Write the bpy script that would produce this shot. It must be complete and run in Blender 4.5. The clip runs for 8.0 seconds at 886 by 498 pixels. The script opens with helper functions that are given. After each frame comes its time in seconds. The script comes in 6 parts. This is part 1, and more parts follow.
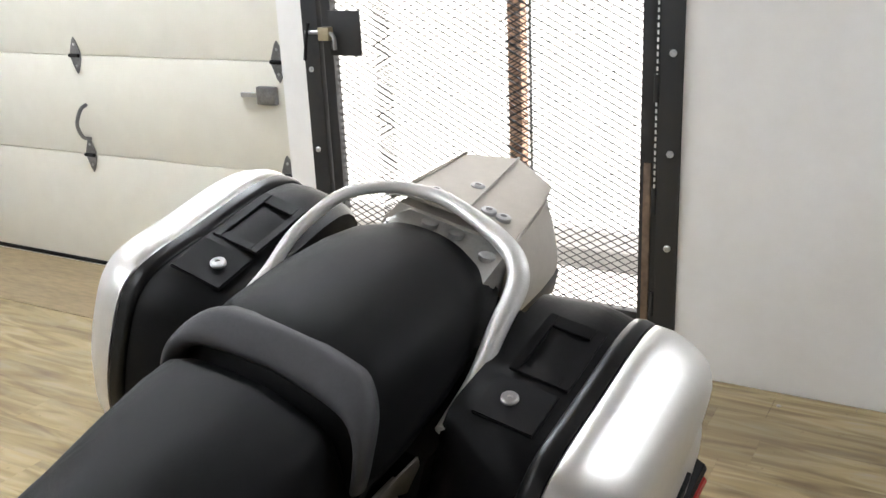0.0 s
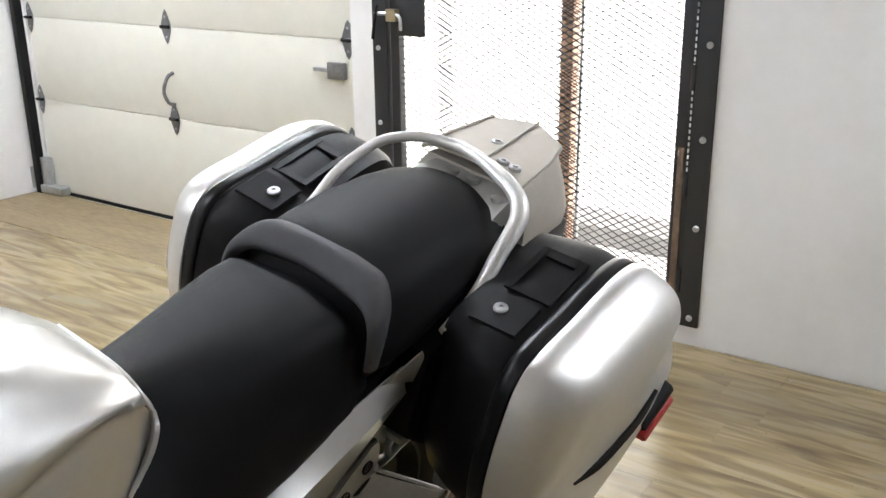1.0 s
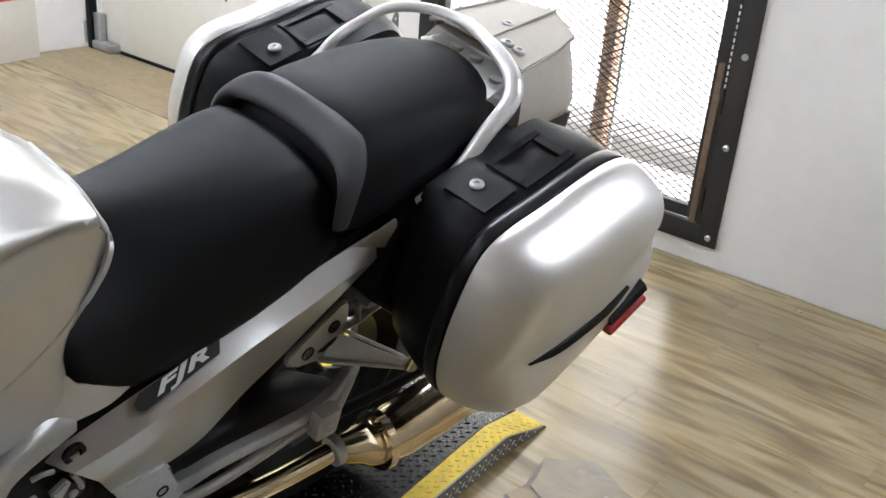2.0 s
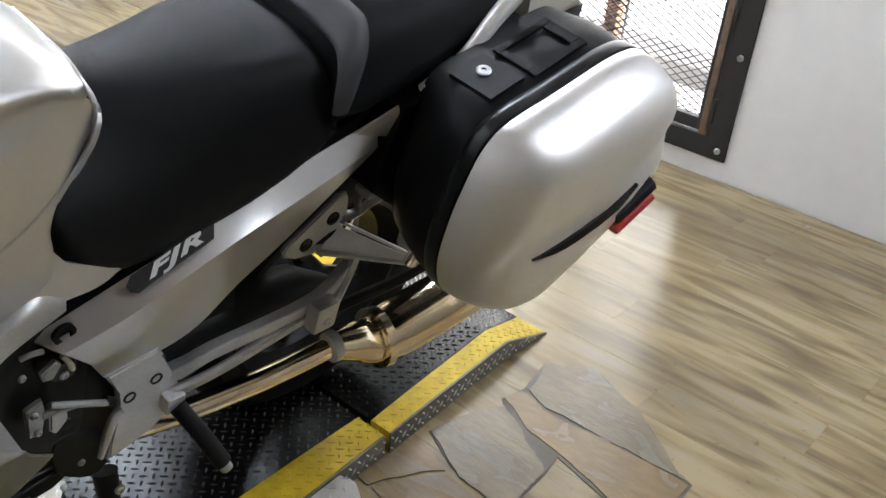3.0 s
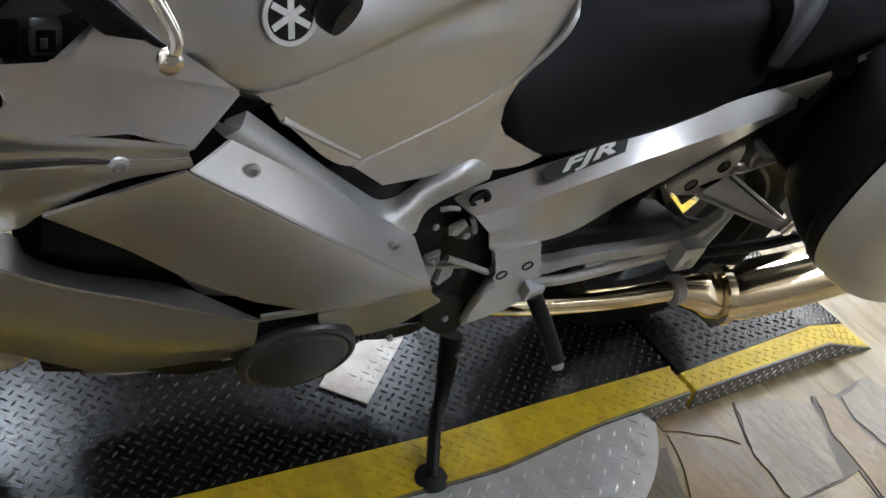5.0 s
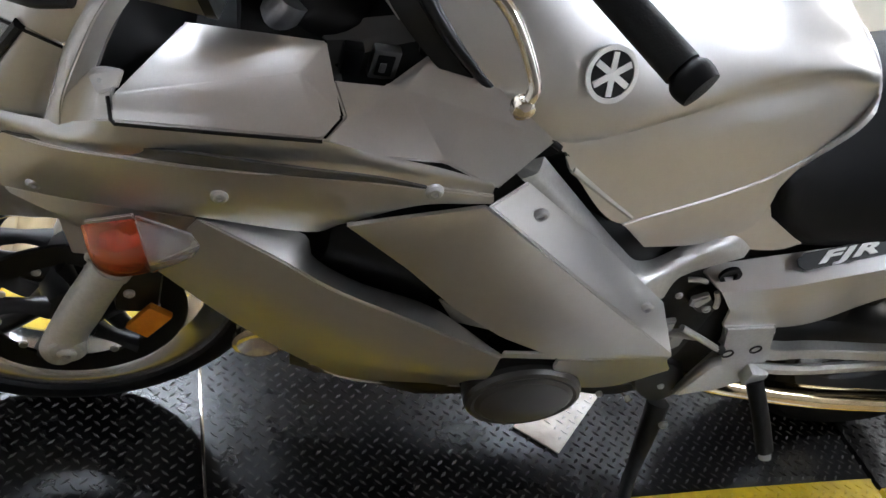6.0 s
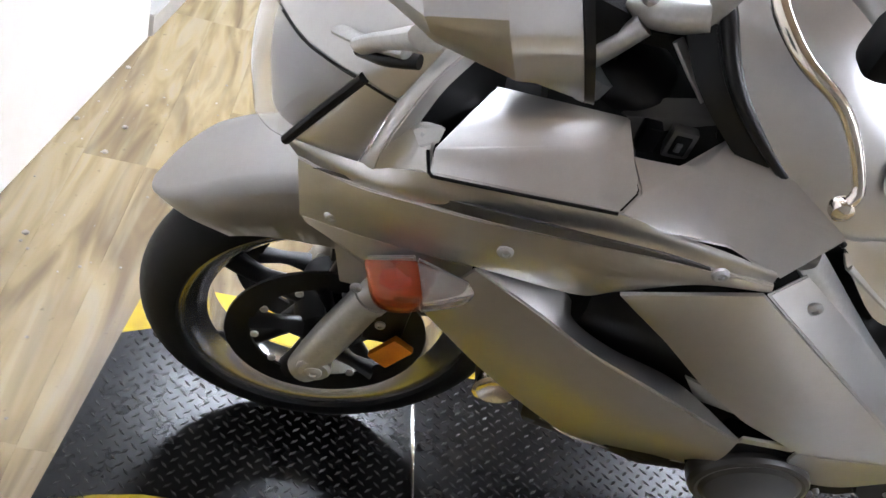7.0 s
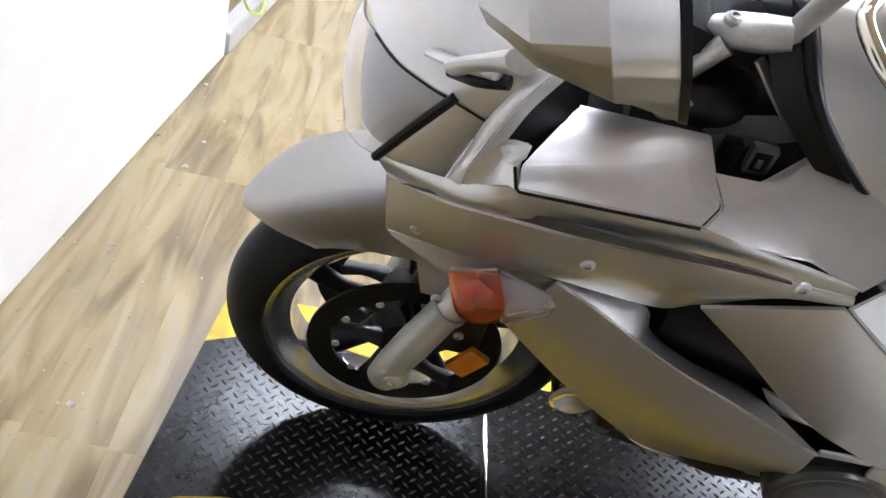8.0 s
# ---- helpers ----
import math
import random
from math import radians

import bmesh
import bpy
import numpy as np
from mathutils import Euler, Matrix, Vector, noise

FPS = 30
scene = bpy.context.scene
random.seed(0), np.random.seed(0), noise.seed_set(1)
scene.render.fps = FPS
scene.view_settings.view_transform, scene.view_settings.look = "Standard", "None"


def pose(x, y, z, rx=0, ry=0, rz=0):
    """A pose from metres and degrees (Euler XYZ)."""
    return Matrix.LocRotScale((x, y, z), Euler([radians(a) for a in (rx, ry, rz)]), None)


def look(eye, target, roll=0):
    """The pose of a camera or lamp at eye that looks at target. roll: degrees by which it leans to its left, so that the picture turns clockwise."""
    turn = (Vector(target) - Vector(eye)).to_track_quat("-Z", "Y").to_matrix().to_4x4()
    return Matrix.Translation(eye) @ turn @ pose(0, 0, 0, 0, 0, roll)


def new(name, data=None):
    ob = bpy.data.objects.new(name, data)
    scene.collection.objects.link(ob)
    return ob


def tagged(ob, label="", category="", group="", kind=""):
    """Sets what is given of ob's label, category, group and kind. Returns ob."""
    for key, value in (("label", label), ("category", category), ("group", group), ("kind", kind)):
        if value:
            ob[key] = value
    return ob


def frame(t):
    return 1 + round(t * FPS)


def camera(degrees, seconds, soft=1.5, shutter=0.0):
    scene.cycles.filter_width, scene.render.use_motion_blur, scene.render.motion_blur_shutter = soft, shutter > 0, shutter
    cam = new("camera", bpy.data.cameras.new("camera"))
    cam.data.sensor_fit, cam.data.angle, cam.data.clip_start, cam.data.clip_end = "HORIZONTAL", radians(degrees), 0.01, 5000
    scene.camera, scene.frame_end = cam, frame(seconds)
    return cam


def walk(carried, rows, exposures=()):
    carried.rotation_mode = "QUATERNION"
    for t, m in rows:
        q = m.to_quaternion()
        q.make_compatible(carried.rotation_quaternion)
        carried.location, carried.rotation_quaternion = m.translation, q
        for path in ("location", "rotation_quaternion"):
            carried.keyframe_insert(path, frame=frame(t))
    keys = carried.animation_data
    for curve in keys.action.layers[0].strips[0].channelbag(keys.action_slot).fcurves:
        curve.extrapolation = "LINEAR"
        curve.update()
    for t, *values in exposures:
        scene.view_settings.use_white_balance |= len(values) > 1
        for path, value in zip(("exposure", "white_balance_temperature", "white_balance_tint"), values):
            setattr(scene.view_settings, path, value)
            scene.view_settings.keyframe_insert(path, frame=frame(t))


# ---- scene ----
cam = camera(50.0, 8.0)
PATH = [
    (0, (0.999, 0.522, 1.507), (0.033, 2.156, 0.876), -2.6),
    (0.5, (1.04, 0.498, 1.493), (-0.009, 2.08, 0.863), -2.9),
    (1, (1.232, 0.319, 1.5), (0.145, 1.871, 0.86), -0.6),
    (1.5, (1.35, 0.289, 1.488), (0.279, 1.795, 0.723), 1.2),
    (1.7, (1.352, 0.329, 1.477), (0.247, 1.796, 0.683), 2.9),
    (2.8, (1.337, 0.4, 1.396), (0.241, 1.796, 0.474), 6.4),
    (3, (1.34, 0.394, 1.389), (0.266, 1.772, 0.415), 6.1),
    (3.5, (1.34, 0.38, 1.366), (0.266, 1.723, 0.344), 7.5),
    (4, (1.331, 0.334, 1.348), (0.18, 1.576, 0.284), 8.4),
    (4.5, (1.32, 0.26, 1.338), (0.044, 1.347, 0.248), 10.4),
    (4.7, (1.315, 0.231, 1.339), (-0.002, 1.26, 0.24), 11.5),
    (5.8, (1.273, 0.075, 1.33), (-0.226, 0.78, 0.21), 16.3),
    (6, (1.267, 0.052, 1.329), (-0.261, 0.704, 0.217), 17.0),
    (6.5, (1.262, -0.026, 1.328), (-0.321, 0.421, 0.19), 17.2),
    (7, (1.269, -0.082, 1.335), (-0.356, 0.239, 0.214), 17.8),
    (7.5, (1.286, -0.12, 1.331), (-0.331, 0.085, 0.171), 17.7),
    (8, (1.3, -0.118, 1.349), (-0.339, 0.082, 0.221), 15.7),
]
walk(cam, [(t, look(eye, target, roll)) for t, eye, target, roll in PATH],
     exposures=((0.0, 0.30, 6850, 10), (1.5, 0.44, 6600, 10), (3.0, 0.50, 6450, 10), (4.0, 0.52, 6350, 10), (4.5, 0.54, 6250, 10), (6.0, 0.80, 6380, 11), (6.5, 0.96, 6380, 12), (7.0, 1.16, 6380, 14), (8.0, 1.24, 6350, 14)))

# ---------------------------------------------------------------- world and light
world = bpy.data.worlds.new("world")
scene.world = world
world.use_nodes = True
wn = world.node_tree.nodes
sky = wn.new("ShaderNodeTexSky")
sky.sky_type, sky.sun_disc = "NISHITA", False
sky.sun_elevation, sky.sun_rotation = radians(41), radians(-90)
world.node_tree.links.new(sky.outputs[0], wn["Background"].inputs[0])
wn["Background"].inputs[1].default_value = 0.15

sun = new("sun", bpy.data.lights.new("sun", "SUN"))
sun.data.energy, sun.data.angle, sun.data.color = 5.0, radians(0.6), (1.0, 0.95, 0.88)
sun.matrix_world = look((0, 0, 0), (0.75, -0.02, -0.66))

# area lamp outside that stands for daylight through the mesh door
DOOR_LIGHT = new("door_daylight", bpy.data.lights.new("door_daylight", "AREA"))
DOOR_LIGHT.data.shape, DOOR_LIGHT.data.size, DOOR_LIGHT.data.size_y = "RECTANGLE", 4.0, 4.0
DOOR_LIGHT.data.energy = 130
DOOR_LIGHT.matrix_world = look((-0.61, 3.97, 2.25), (-0.61, 0.0, 2.25))


# ---------------------------------------------------------------- materials
def material(name, color, rough=0.5, metal=0.0, spots=None, scale=30.0, mix=0.5, bump=0.0, bump_scale=200.0, coat=0.0,
             stretch=(1, 1, 1), random_tone=0.0, spec=0.5, even=False, swirl=0.0, span=0.25):
    """Principled surface with noise variation at two scales, optional per-object tone and fine relief."""
    m = bpy.data.materials.new(name)
    m.use_nodes = True
    nt, b = m.node_tree, m.node_tree.nodes["Principled BSDF"]
    b.inputs["Roughness"].default_value = rough
    b.inputs["Metallic"].default_value = metal
    b.inputs["Coat Weight"].default_value = coat
    b.inputs["Specular IOR Level"].default_value = spec
    spots = spots or tuple(c * 0.82 for c in color)
    tc, mp = nt.nodes.new("ShaderNodeTexCoord"), nt.nodes.new("ShaderNodeMapping")
    mp.inputs["Scale"].default_value = stretch
    nt.links.new(tc.outputs["Object"], mp.inputs["Vector"])
    big, fine = nt.nodes.new("ShaderNodeTexNoise"), nt.nodes.new("ShaderNodeTexNoise")
    big.inputs["Scale"].default_value, fine.inputs["Scale"].default_value = scale * 0.15, scale
    big.inputs["Detail"].default_value = fine.inputs["Detail"].default_value = 6
    for n in (big, fine):
        n.inputs["Distortion"].default_value = swirl
        nt.links.new(mp.outputs[0], n.inputs["Vector"])
    add = nt.nodes.new("ShaderNodeMath")
    add.operation = "ADD"
    nt.links.new(big.outputs[0], add.inputs[0])
    nt.links.new(fine.outputs[0], add.inputs[1])
    fac = nt.nodes.new("ShaderNodeMapRange")
    fac.inputs["From Min"].default_value, fac.inputs["From Max"].default_value = 1 - span, 1 + span
    fac.inputs["To Max"].default_value = mix
    nt.links.new(add.outputs[0], fac.inputs["Value"])
    cm = nt.nodes.new("ShaderNodeMix")
    cm.data_type = "RGBA"
    cm.inputs["A"].default_value, cm.inputs["B"].default_value = (*color, 1), (*spots, 1)
    nt.links.new(fac.outputs[0], cm.inputs["Factor"])
    out = cm.outputs["Result"]
    if random_tone:
        info = nt.nodes.new("ShaderNodeObjectInfo")
        hsv, rng = nt.nodes.new("ShaderNodeHueSaturation"), nt.nodes.new("ShaderNodeMapRange")
        rng.inputs["To Min"].default_value, rng.inputs["To Max"].default_value = 1 - random_tone, 1 + random_tone
        nt.links.new(info.outputs["Random"], rng.inputs["Value"])
        nt.links.new(rng.outputs[0], hsv.inputs["Value"])
        nt.links.new(out, hsv.inputs["Color"])
        out = hsv.outputs[0]
    nt.links.new(out, b.inputs["Base Color"])
    rr = nt.nodes.new("ShaderNodeMapRange")
    rr.inputs["To Min"].default_value, rr.inputs["To Max"].default_value = rough * (1.0 if even else 0.85), min(1.0, rough * (1.0 if even else 1.2))
    nt.links.new(fine.outputs[0], rr.inputs["Value"])
    nt.links.new(rr.outputs[0], b.inputs["Roughness"])
    if bump:
        bn, bp = nt.nodes.new("ShaderNodeTexNoise"), nt.nodes.new("ShaderNodeBump")
        bn.inputs["Scale"].default_value, bn.inputs["Detail"].default_value = bump_scale, 3
        bp.inputs["Strength"].default_value, bp.inputs["Distance"].default_value = bump, 0.002
        nt.links.new(mp.outputs[0], bn.inputs["Vector"])
        nt.links.new(bn.outputs[0], bp.inputs["Height"])
        nt.links.new(bp.outputs[0], b.inputs["Normal"])
    return m


def glow(name, color, strength):
    m = bpy.data.materials.new(name)
    m.use_nodes = True
    b = m.node_tree.nodes["Principled BSDF"]
    b.inputs["Base Color"].default_value = (*color, 1)
    b.inputs["Emission Color"].default_value = (*color, 1)
    b.inputs["Emission Strength"].default_value = strength
    return m


def glass(name, color, rough=0.05):
    m = bpy.data.materials.new(name)
    m.use_nodes = True
    b = m.node_tree.nodes["Principled BSDF"]
    b.inputs["Base Color"].default_value = (*color, 1)
    b.inputs["Roughness"].default_value = rough
    b.inputs["Transmission Weight"].default_value = 0.9
    b.inputs["IOR"].default_value = 1.45
    return m


SILVER = material("silver_paint", (0.61, 0.602, 0.59), 0.335, 0.92, (0.54, 0.531, 0.518), 400, 0.35, coat=0.12, even=True)
RACK_PAINT = material("warm_silver_paint", (0.47, 0.435, 0.385), 0.48, 0.3, (0.40, 0.37, 0.325), 300, 0.5, even=True)
# same silver paint, paled and roughened for the broad sheen on the cases
CASE_SILVER = material("case_sheen_silver", (0.74, 0.725, 0.70), 0.42, 0.75, (0.66, 0.645, 0.62), 400, 0.35, coat=0.15, even=True)
SILVER_DULL = material("cast_aluminium", (0.52, 0.52, 0.51), 0.42, 0.75, (0.42, 0.42, 0.41), 160, 0.6, 0.12, 500)
RAIL_METAL = material("painted_rail", (0.80, 0.79, 0.77), 0.34, 0.45, (0.66, 0.65, 0.63), 300, 0.5)
CHROME = material("chrome", (0.80, 0.77, 0.70), 0.12, 1.0, (0.72, 0.66, 0.55), 40, 0.5)
# exhaust chrome, mirrored yellow and brown put into its gold base colour
EXHAUST = material("gold_reflection_chrome", (0.82, 0.71, 0.50), 0.14, 1.0, (0.74, 0.60, 0.38), 30, 0.5)
STEEL = material("zinc_steel", (0.55, 0.56, 0.57), 0.38, 0.85, (0.38, 0.38, 0.38), 120, 0.6)
BLACK = material("black_plastic", (0.003, 0.003, 0.0034), 0.42, 0, (0.006, 0.006, 0.0068), 90, 0.6, 0.2, 900, spec=0.14)
BLACK_SMOOTH = material("black_satin", (0.005, 0.005, 0.0055), 0.3, 0, (0.008, 0.008, 0.009), 60, 0.5, spec=0.3)
SOOT = material("dark_metal", (0.003, 0.003, 0.0033), 0.5, 0.0, (0.009, 0.0085, 0.008), 60, 0.6, spec=0.2)
VINYL = material("seat_vinyl", (0.0056, 0.0056, 0.0061), 0.44, 0, (0.0082, 0.0082, 0.0088), 260, 0.6, 0.25, 1500, spec=0.12)
# band vinyl, made greyer for the light that its slope catches
VINYL_BAND_LIT = material("lit_seat_band_vinyl", (0.048, 0.048, 0.052), 0.45, 0, (0.064, 0.064, 0.069), 260, 0.6, 0.25, 1500, spec=0.3)
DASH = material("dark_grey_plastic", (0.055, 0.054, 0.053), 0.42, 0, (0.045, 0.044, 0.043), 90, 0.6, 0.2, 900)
COVER = material("grey_satin_cover", (0.035, 0.033, 0.03), 0.32, 0.3, (0.05, 0.047, 0.043), 60, 0.5)
RUBBER = material("tyre_rubber", (0.004, 0.004, 0.004), 0.55, 0, (0.009, 0.009, 0.009), 80, 0.6, 0.2, 400, spec=0.2)
RIM = material("rim_silver", (0.52, 0.52, 0.52), 0.17, 0.95, (0.47, 0.47, 0.47), 300, 0.3, even=True)
WHITE = material("white_wall_paint", (0.80, 0.785, 0.77), 0.55, 0, (0.73, 0.71, 0.69), 14, 0.5, 0.25, 260)
CREAM = material("cream_garage_paint", (0.74, 0.72, 0.64), 0.4, 0, (0.67, 0.645, 0.565), 9, 0.55, 0.15, 420)
FRAME_BLACK = material("black_steel_frame", (0.035, 0.037, 0.040), 0.5, 0.5, (0.06, 0.05, 0.042), 25, 0.35, 0.3, 300)
RUST = material("rusty_steel", (0.20, 0.135, 0.09), 0.75, 0.1, (0.10, 0.07, 0.05), 40, 0.8, 0.4, 250)
AMBER = glass("amber_lens", (0.85, 0.20, 0.06), 0.12)
REFLECT_AMBER = material("amber_reflector", (0.75, 0.24, 0.02), 0.2, 0, (0.6, 0.16, 0.02), 400, 0.6, 0.3, 600, coat=0.6)
RED = material("red_reflector", (0.40, 0.014, 0.01), 0.35, 0, (0.26, 0.008, 0.008), 400, 0.6, 0.2, 700, spec=0.3)
LAMP_BOWL = material("lamp_reflector", (0.42, 0.42, 0.43), 0.32, 0.7, (0.30, 0.30, 0.31), 30, 0.6)
CLEAR = glass("clear_lens", (0.93, 0.93, 0.92), 0.06)
BADGE_GREY = material("badge_black", (0.018, 0.018, 0.018), 0.35)
LETTER = material("badge_letters", (0.80, 0.80, 0.78), 0.35, 0.1)
PLATE_BLACK = material("black_painted_plate", (0.0045, 0.0045, 0.0046), 0.19, 0.0, (0.012, 0.0105, 0.0085), 26, 0.5, 0.15, 120, spec=0.16)
PLATE_YELLOW = material("yellow_painted_plate", (0.60, 0.42, 0.012), 0.42, 0.0, (0.27, 0.18, 0.02), 30, 0.6, 0.25, 120, spec=0.25)
PLATE_BARE = material("bare_tread_plate", (0.58, 0.58, 0.58), 0.40, 0.7, (0.38, 0.375, 0.36), 22, 0.7, 0.2, 200)
PLATE_SIDE = material("dark_tread_plate", (0.20, 0.185, 0.16), 0.45, 0.5, (0.09, 0.078, 0.06), 22, 0.8, 0.2, 200)
# deck lugs, their glints put into a paler base colour
LUG_BLACK = material("glint_grey_lug", (0.050, 0.048, 0.045), 0.28, 0.3, (0.020, 0.019, 0.018), 40, 0.8, spec=0.3)
LUG_BARE = material("worn_tread_lug", (0.78, 0.77, 0.75), 0.3, 0.8, (0.42, 0.41, 0.39), 60, 0.7)
CONCRETE = material("outside_concrete", (0.84, 0.84, 0.83), 0.9, 0, (0.80, 0.80, 0.79), 12, 0.6, spec=0.1)
BOARD = material("carton_board", (0.66, 0.62, 0.57), 0.75, 0, (0.58, 0.54, 0.49), 20, 0.5)
CARD_RED = material("carton_red_print", (0.55, 0.07, 0.03), 0.6)
INK = material("dark_print", (0.06, 0.06, 0.06), 0.6)
GREEN_WIRE = material("green_cable", (0.45, 0.55, 0.10), 0.5)


def wood_material():
    """Vinyl planks printed as weathered oak: straw, beige and brown streaks, another cut of the print on each plank, grey worn patches over all."""
    m = bpy.data.materials.new("vinyl_wood")
    m.use_nodes = True
    nt, b = m.node_tree, m.node_tree.nodes["Principled BSDF"]
    tc, info, shift = nt.nodes.new("ShaderNodeTexCoord"), nt.nodes.new("ShaderNodeObjectInfo"), nt.nodes.new("ShaderNodeVectorMath")
    geo = nt.nodes.new("ShaderNodeNewGeometry")
    shift.operation = "MULTIPLY_ADD"
    shift.inputs[1].default_value = (37.0, 91.0, 13.0)
    nt.links.new(info.outputs["Random"], shift.inputs[0])
    nt.links.new(tc.outputs["Object"], shift.inputs[2])

    def streaks(source, stretch, scale, detail, swirl):
        mp, n = nt.nodes.new("ShaderNodeMapping"), nt.nodes.new("ShaderNodeTexNoise")
        mp.inputs["Scale"].default_value = stretch
        n.inputs["Scale"].default_value, n.inputs["Detail"].default_value, n.inputs["Distortion"].default_value = scale, detail, swirl
        nt.links.new(source, mp.inputs["Vector"])
        nt.links.new(mp.outputs[0], n.inputs["Vector"])
        return n.outputs[0]

    def between(value, lo, hi, top=1.0):
        r = nt.nodes.new("ShaderNodeMapRange")
        r.inputs["From Min"].default_value, r.inputs["From Max"].default_value, r.inputs["To Max"].default_value = lo, hi, top
        nt.links.new(value, r.inputs["Value"])
        return r.outputs[0]

    def blend(fac, a, tint):
        mx = nt.nodes.new("ShaderNodeMix")
        mx.data_type = "RGBA"
        mx.inputs["B"].default_value = (*tint, 1)
        nt.links.new(fac, mx.inputs["Factor"])
        nt.links.new(a, mx.inputs["A"])
        return mx.outputs["Result"]

    ramp = nt.nodes.new("ShaderNodeValToRGB")
    stops = ((0.28, (0.150, 0.108, 0.056)), (0.40, (0.215, 0.158, 0.080)), (0.50, (0.275, 0.206, 0.104)), (0.60, (0.335, 0.262, 0.137)), (0.72, (0.335, 0.28, 0.183)))
    for k, (at, tint) in enumerate(stops):
        e = ramp.color_ramp.elements[k] if k < 2 else ramp.color_ramp.elements.new(at)
        e.position, e.color = at, (*tint, 1)
    nt.links.new(streaks(shift.outputs[0], (0.8, 5.2, 1), 2.5, 2, 1.4), ramp.inputs[0])
    col = ramp.outputs[0]
    col = blend(between(streaks(shift.outputs[0], (2.2, 34.0, 1), 3.0, 4, 0.3), 0.54, 0.78, 0.16), col, (0.14, 0.102, 0.058))
    col = blend(between(streaks(shift.outputs[0], (1.4, 11.0, 1), 2.2, 2, 0.8), 0.46, 0.78, 0.38), col, (0.36, 0.31, 0.21))
    col = blend(between(streaks(geo.outputs["Position"], (0.8, 1.7, 1), 1.5, 4, 0.6), 0.50, 0.68, 0.45), col, (0.15, 0.118, 0.075))
    col = blend(between(streaks(geo.outputs["Position"], (1, 1, 1), 45.0, 3, 0.0), 0.66, 0.76, 0.5), col, (0.07, 0.052, 0.032))
    hsv, rng = nt.nodes.new("ShaderNodeHueSaturation"), nt.nodes.new("ShaderNodeMapRange")
    rng.inputs["To Min"].default_value, rng.inputs["To Max"].default_value = 0.90, 1.08
    nt.links.new(info.outputs["Random"], rng.inputs["Value"])
    nt.links.new(rng.outputs[0], hsv.inputs["Value"])
    nt.links.new(col, hsv.inputs["Color"])
    nt.links.new(hsv.outputs[0], b.inputs["Base Color"])
    rough = nt.nodes.new("ShaderNodeMapRange")
    rough.inputs["To Min"].default_value, rough.inputs["To Max"].default_value = 0.13, 0.30
    nt.links.new(streaks(geo.outputs["Position"], (1, 3, 1), 6.0, 4, 0.4), rough.inputs["Value"])
    nt.links.new(rough.outputs[0], b.inputs["Roughness"])
    bp = nt.nodes.new("ShaderNodeBump")
    bp.inputs["Strength"].default_value, bp.inputs["Distance"].default_value = 0.14, 0.002
    nt.links.new(streaks(shift.outputs[0], (3, 40, 1), 5.0, 3, 0.2), bp.inputs["Height"])
    nt.links.new(bp.outputs[0], b.inputs["Normal"])
    return m


WOOD = wood_material()
STONE = material("slate_stone", (0.27, 0.215, 0.135), 0.26, 0, (0.135, 0.115, 0.086), 6, 0.9, 0.6, 25, stretch=(0.9, 2.0, 1), random_tone=0.12, swirl=1.2, span=0.24)
STONE_OCHRE = material("ochre_stone", (0.30, 0.205, 0.105), 0.26, 0, (0.150, 0.112, 0.066), 5, 0.9, 0.5, 25, stretch=(0.9, 1.8, 1), swirl=1.2, span=0.26)
# brown for the unseen stones that the lower bodywork mirrors
STONE_UNSEEN = material("unseen_brown_stone", (0.13, 0.092, 0.052), 0.3, 0, (0.065, 0.05, 0.034), 10, 0.9, 0.5, 30, stretch=(0.8, 2.6, 1), random_tone=0.15, swirl=1.3, span=0.24)
GROUT = material("dark_grout", (0.10, 0.078, 0.05), 0.5, 0, (0.06, 0.048, 0.033), 40, 0.6)


# ---------------------------------------------------------------- mesh helpers
def finish(bm, name, mat, parent=None, label="", sharp=38, smooth=True):
    bmesh.ops.recalc_face_normals(bm, faces=bm.faces)
    for f in bm.faces:
        f.smooth = smooth
    lim = radians(sharp)
    for e in bm.edges:
        if len(e.link_faces) == 2 and e.calc_face_angle(0) > lim:
            e.smooth = False
    me = bpy.data.meshes.new(name)
    bm.to_mesh(me)
    bm.free()
    for one in mat if isinstance(mat, (list, tuple)) else [mat]:
        me.materials.append(one)
    ob = new(name, me)
    if parent:
        ob.parent = parent
    if label:
        tagged(ob, label)
    return ob


def part(name, bm, mat, parent, label="", sharp=38):
    return finish(bm, name, mat, parent, label, sharp)


def thing(name, label, category, group="", at=None, kind=""):
    ob = new(name)
    if at is not None:
        ob.matrix_world = at
    return tagged(ob, label, category, group, kind)


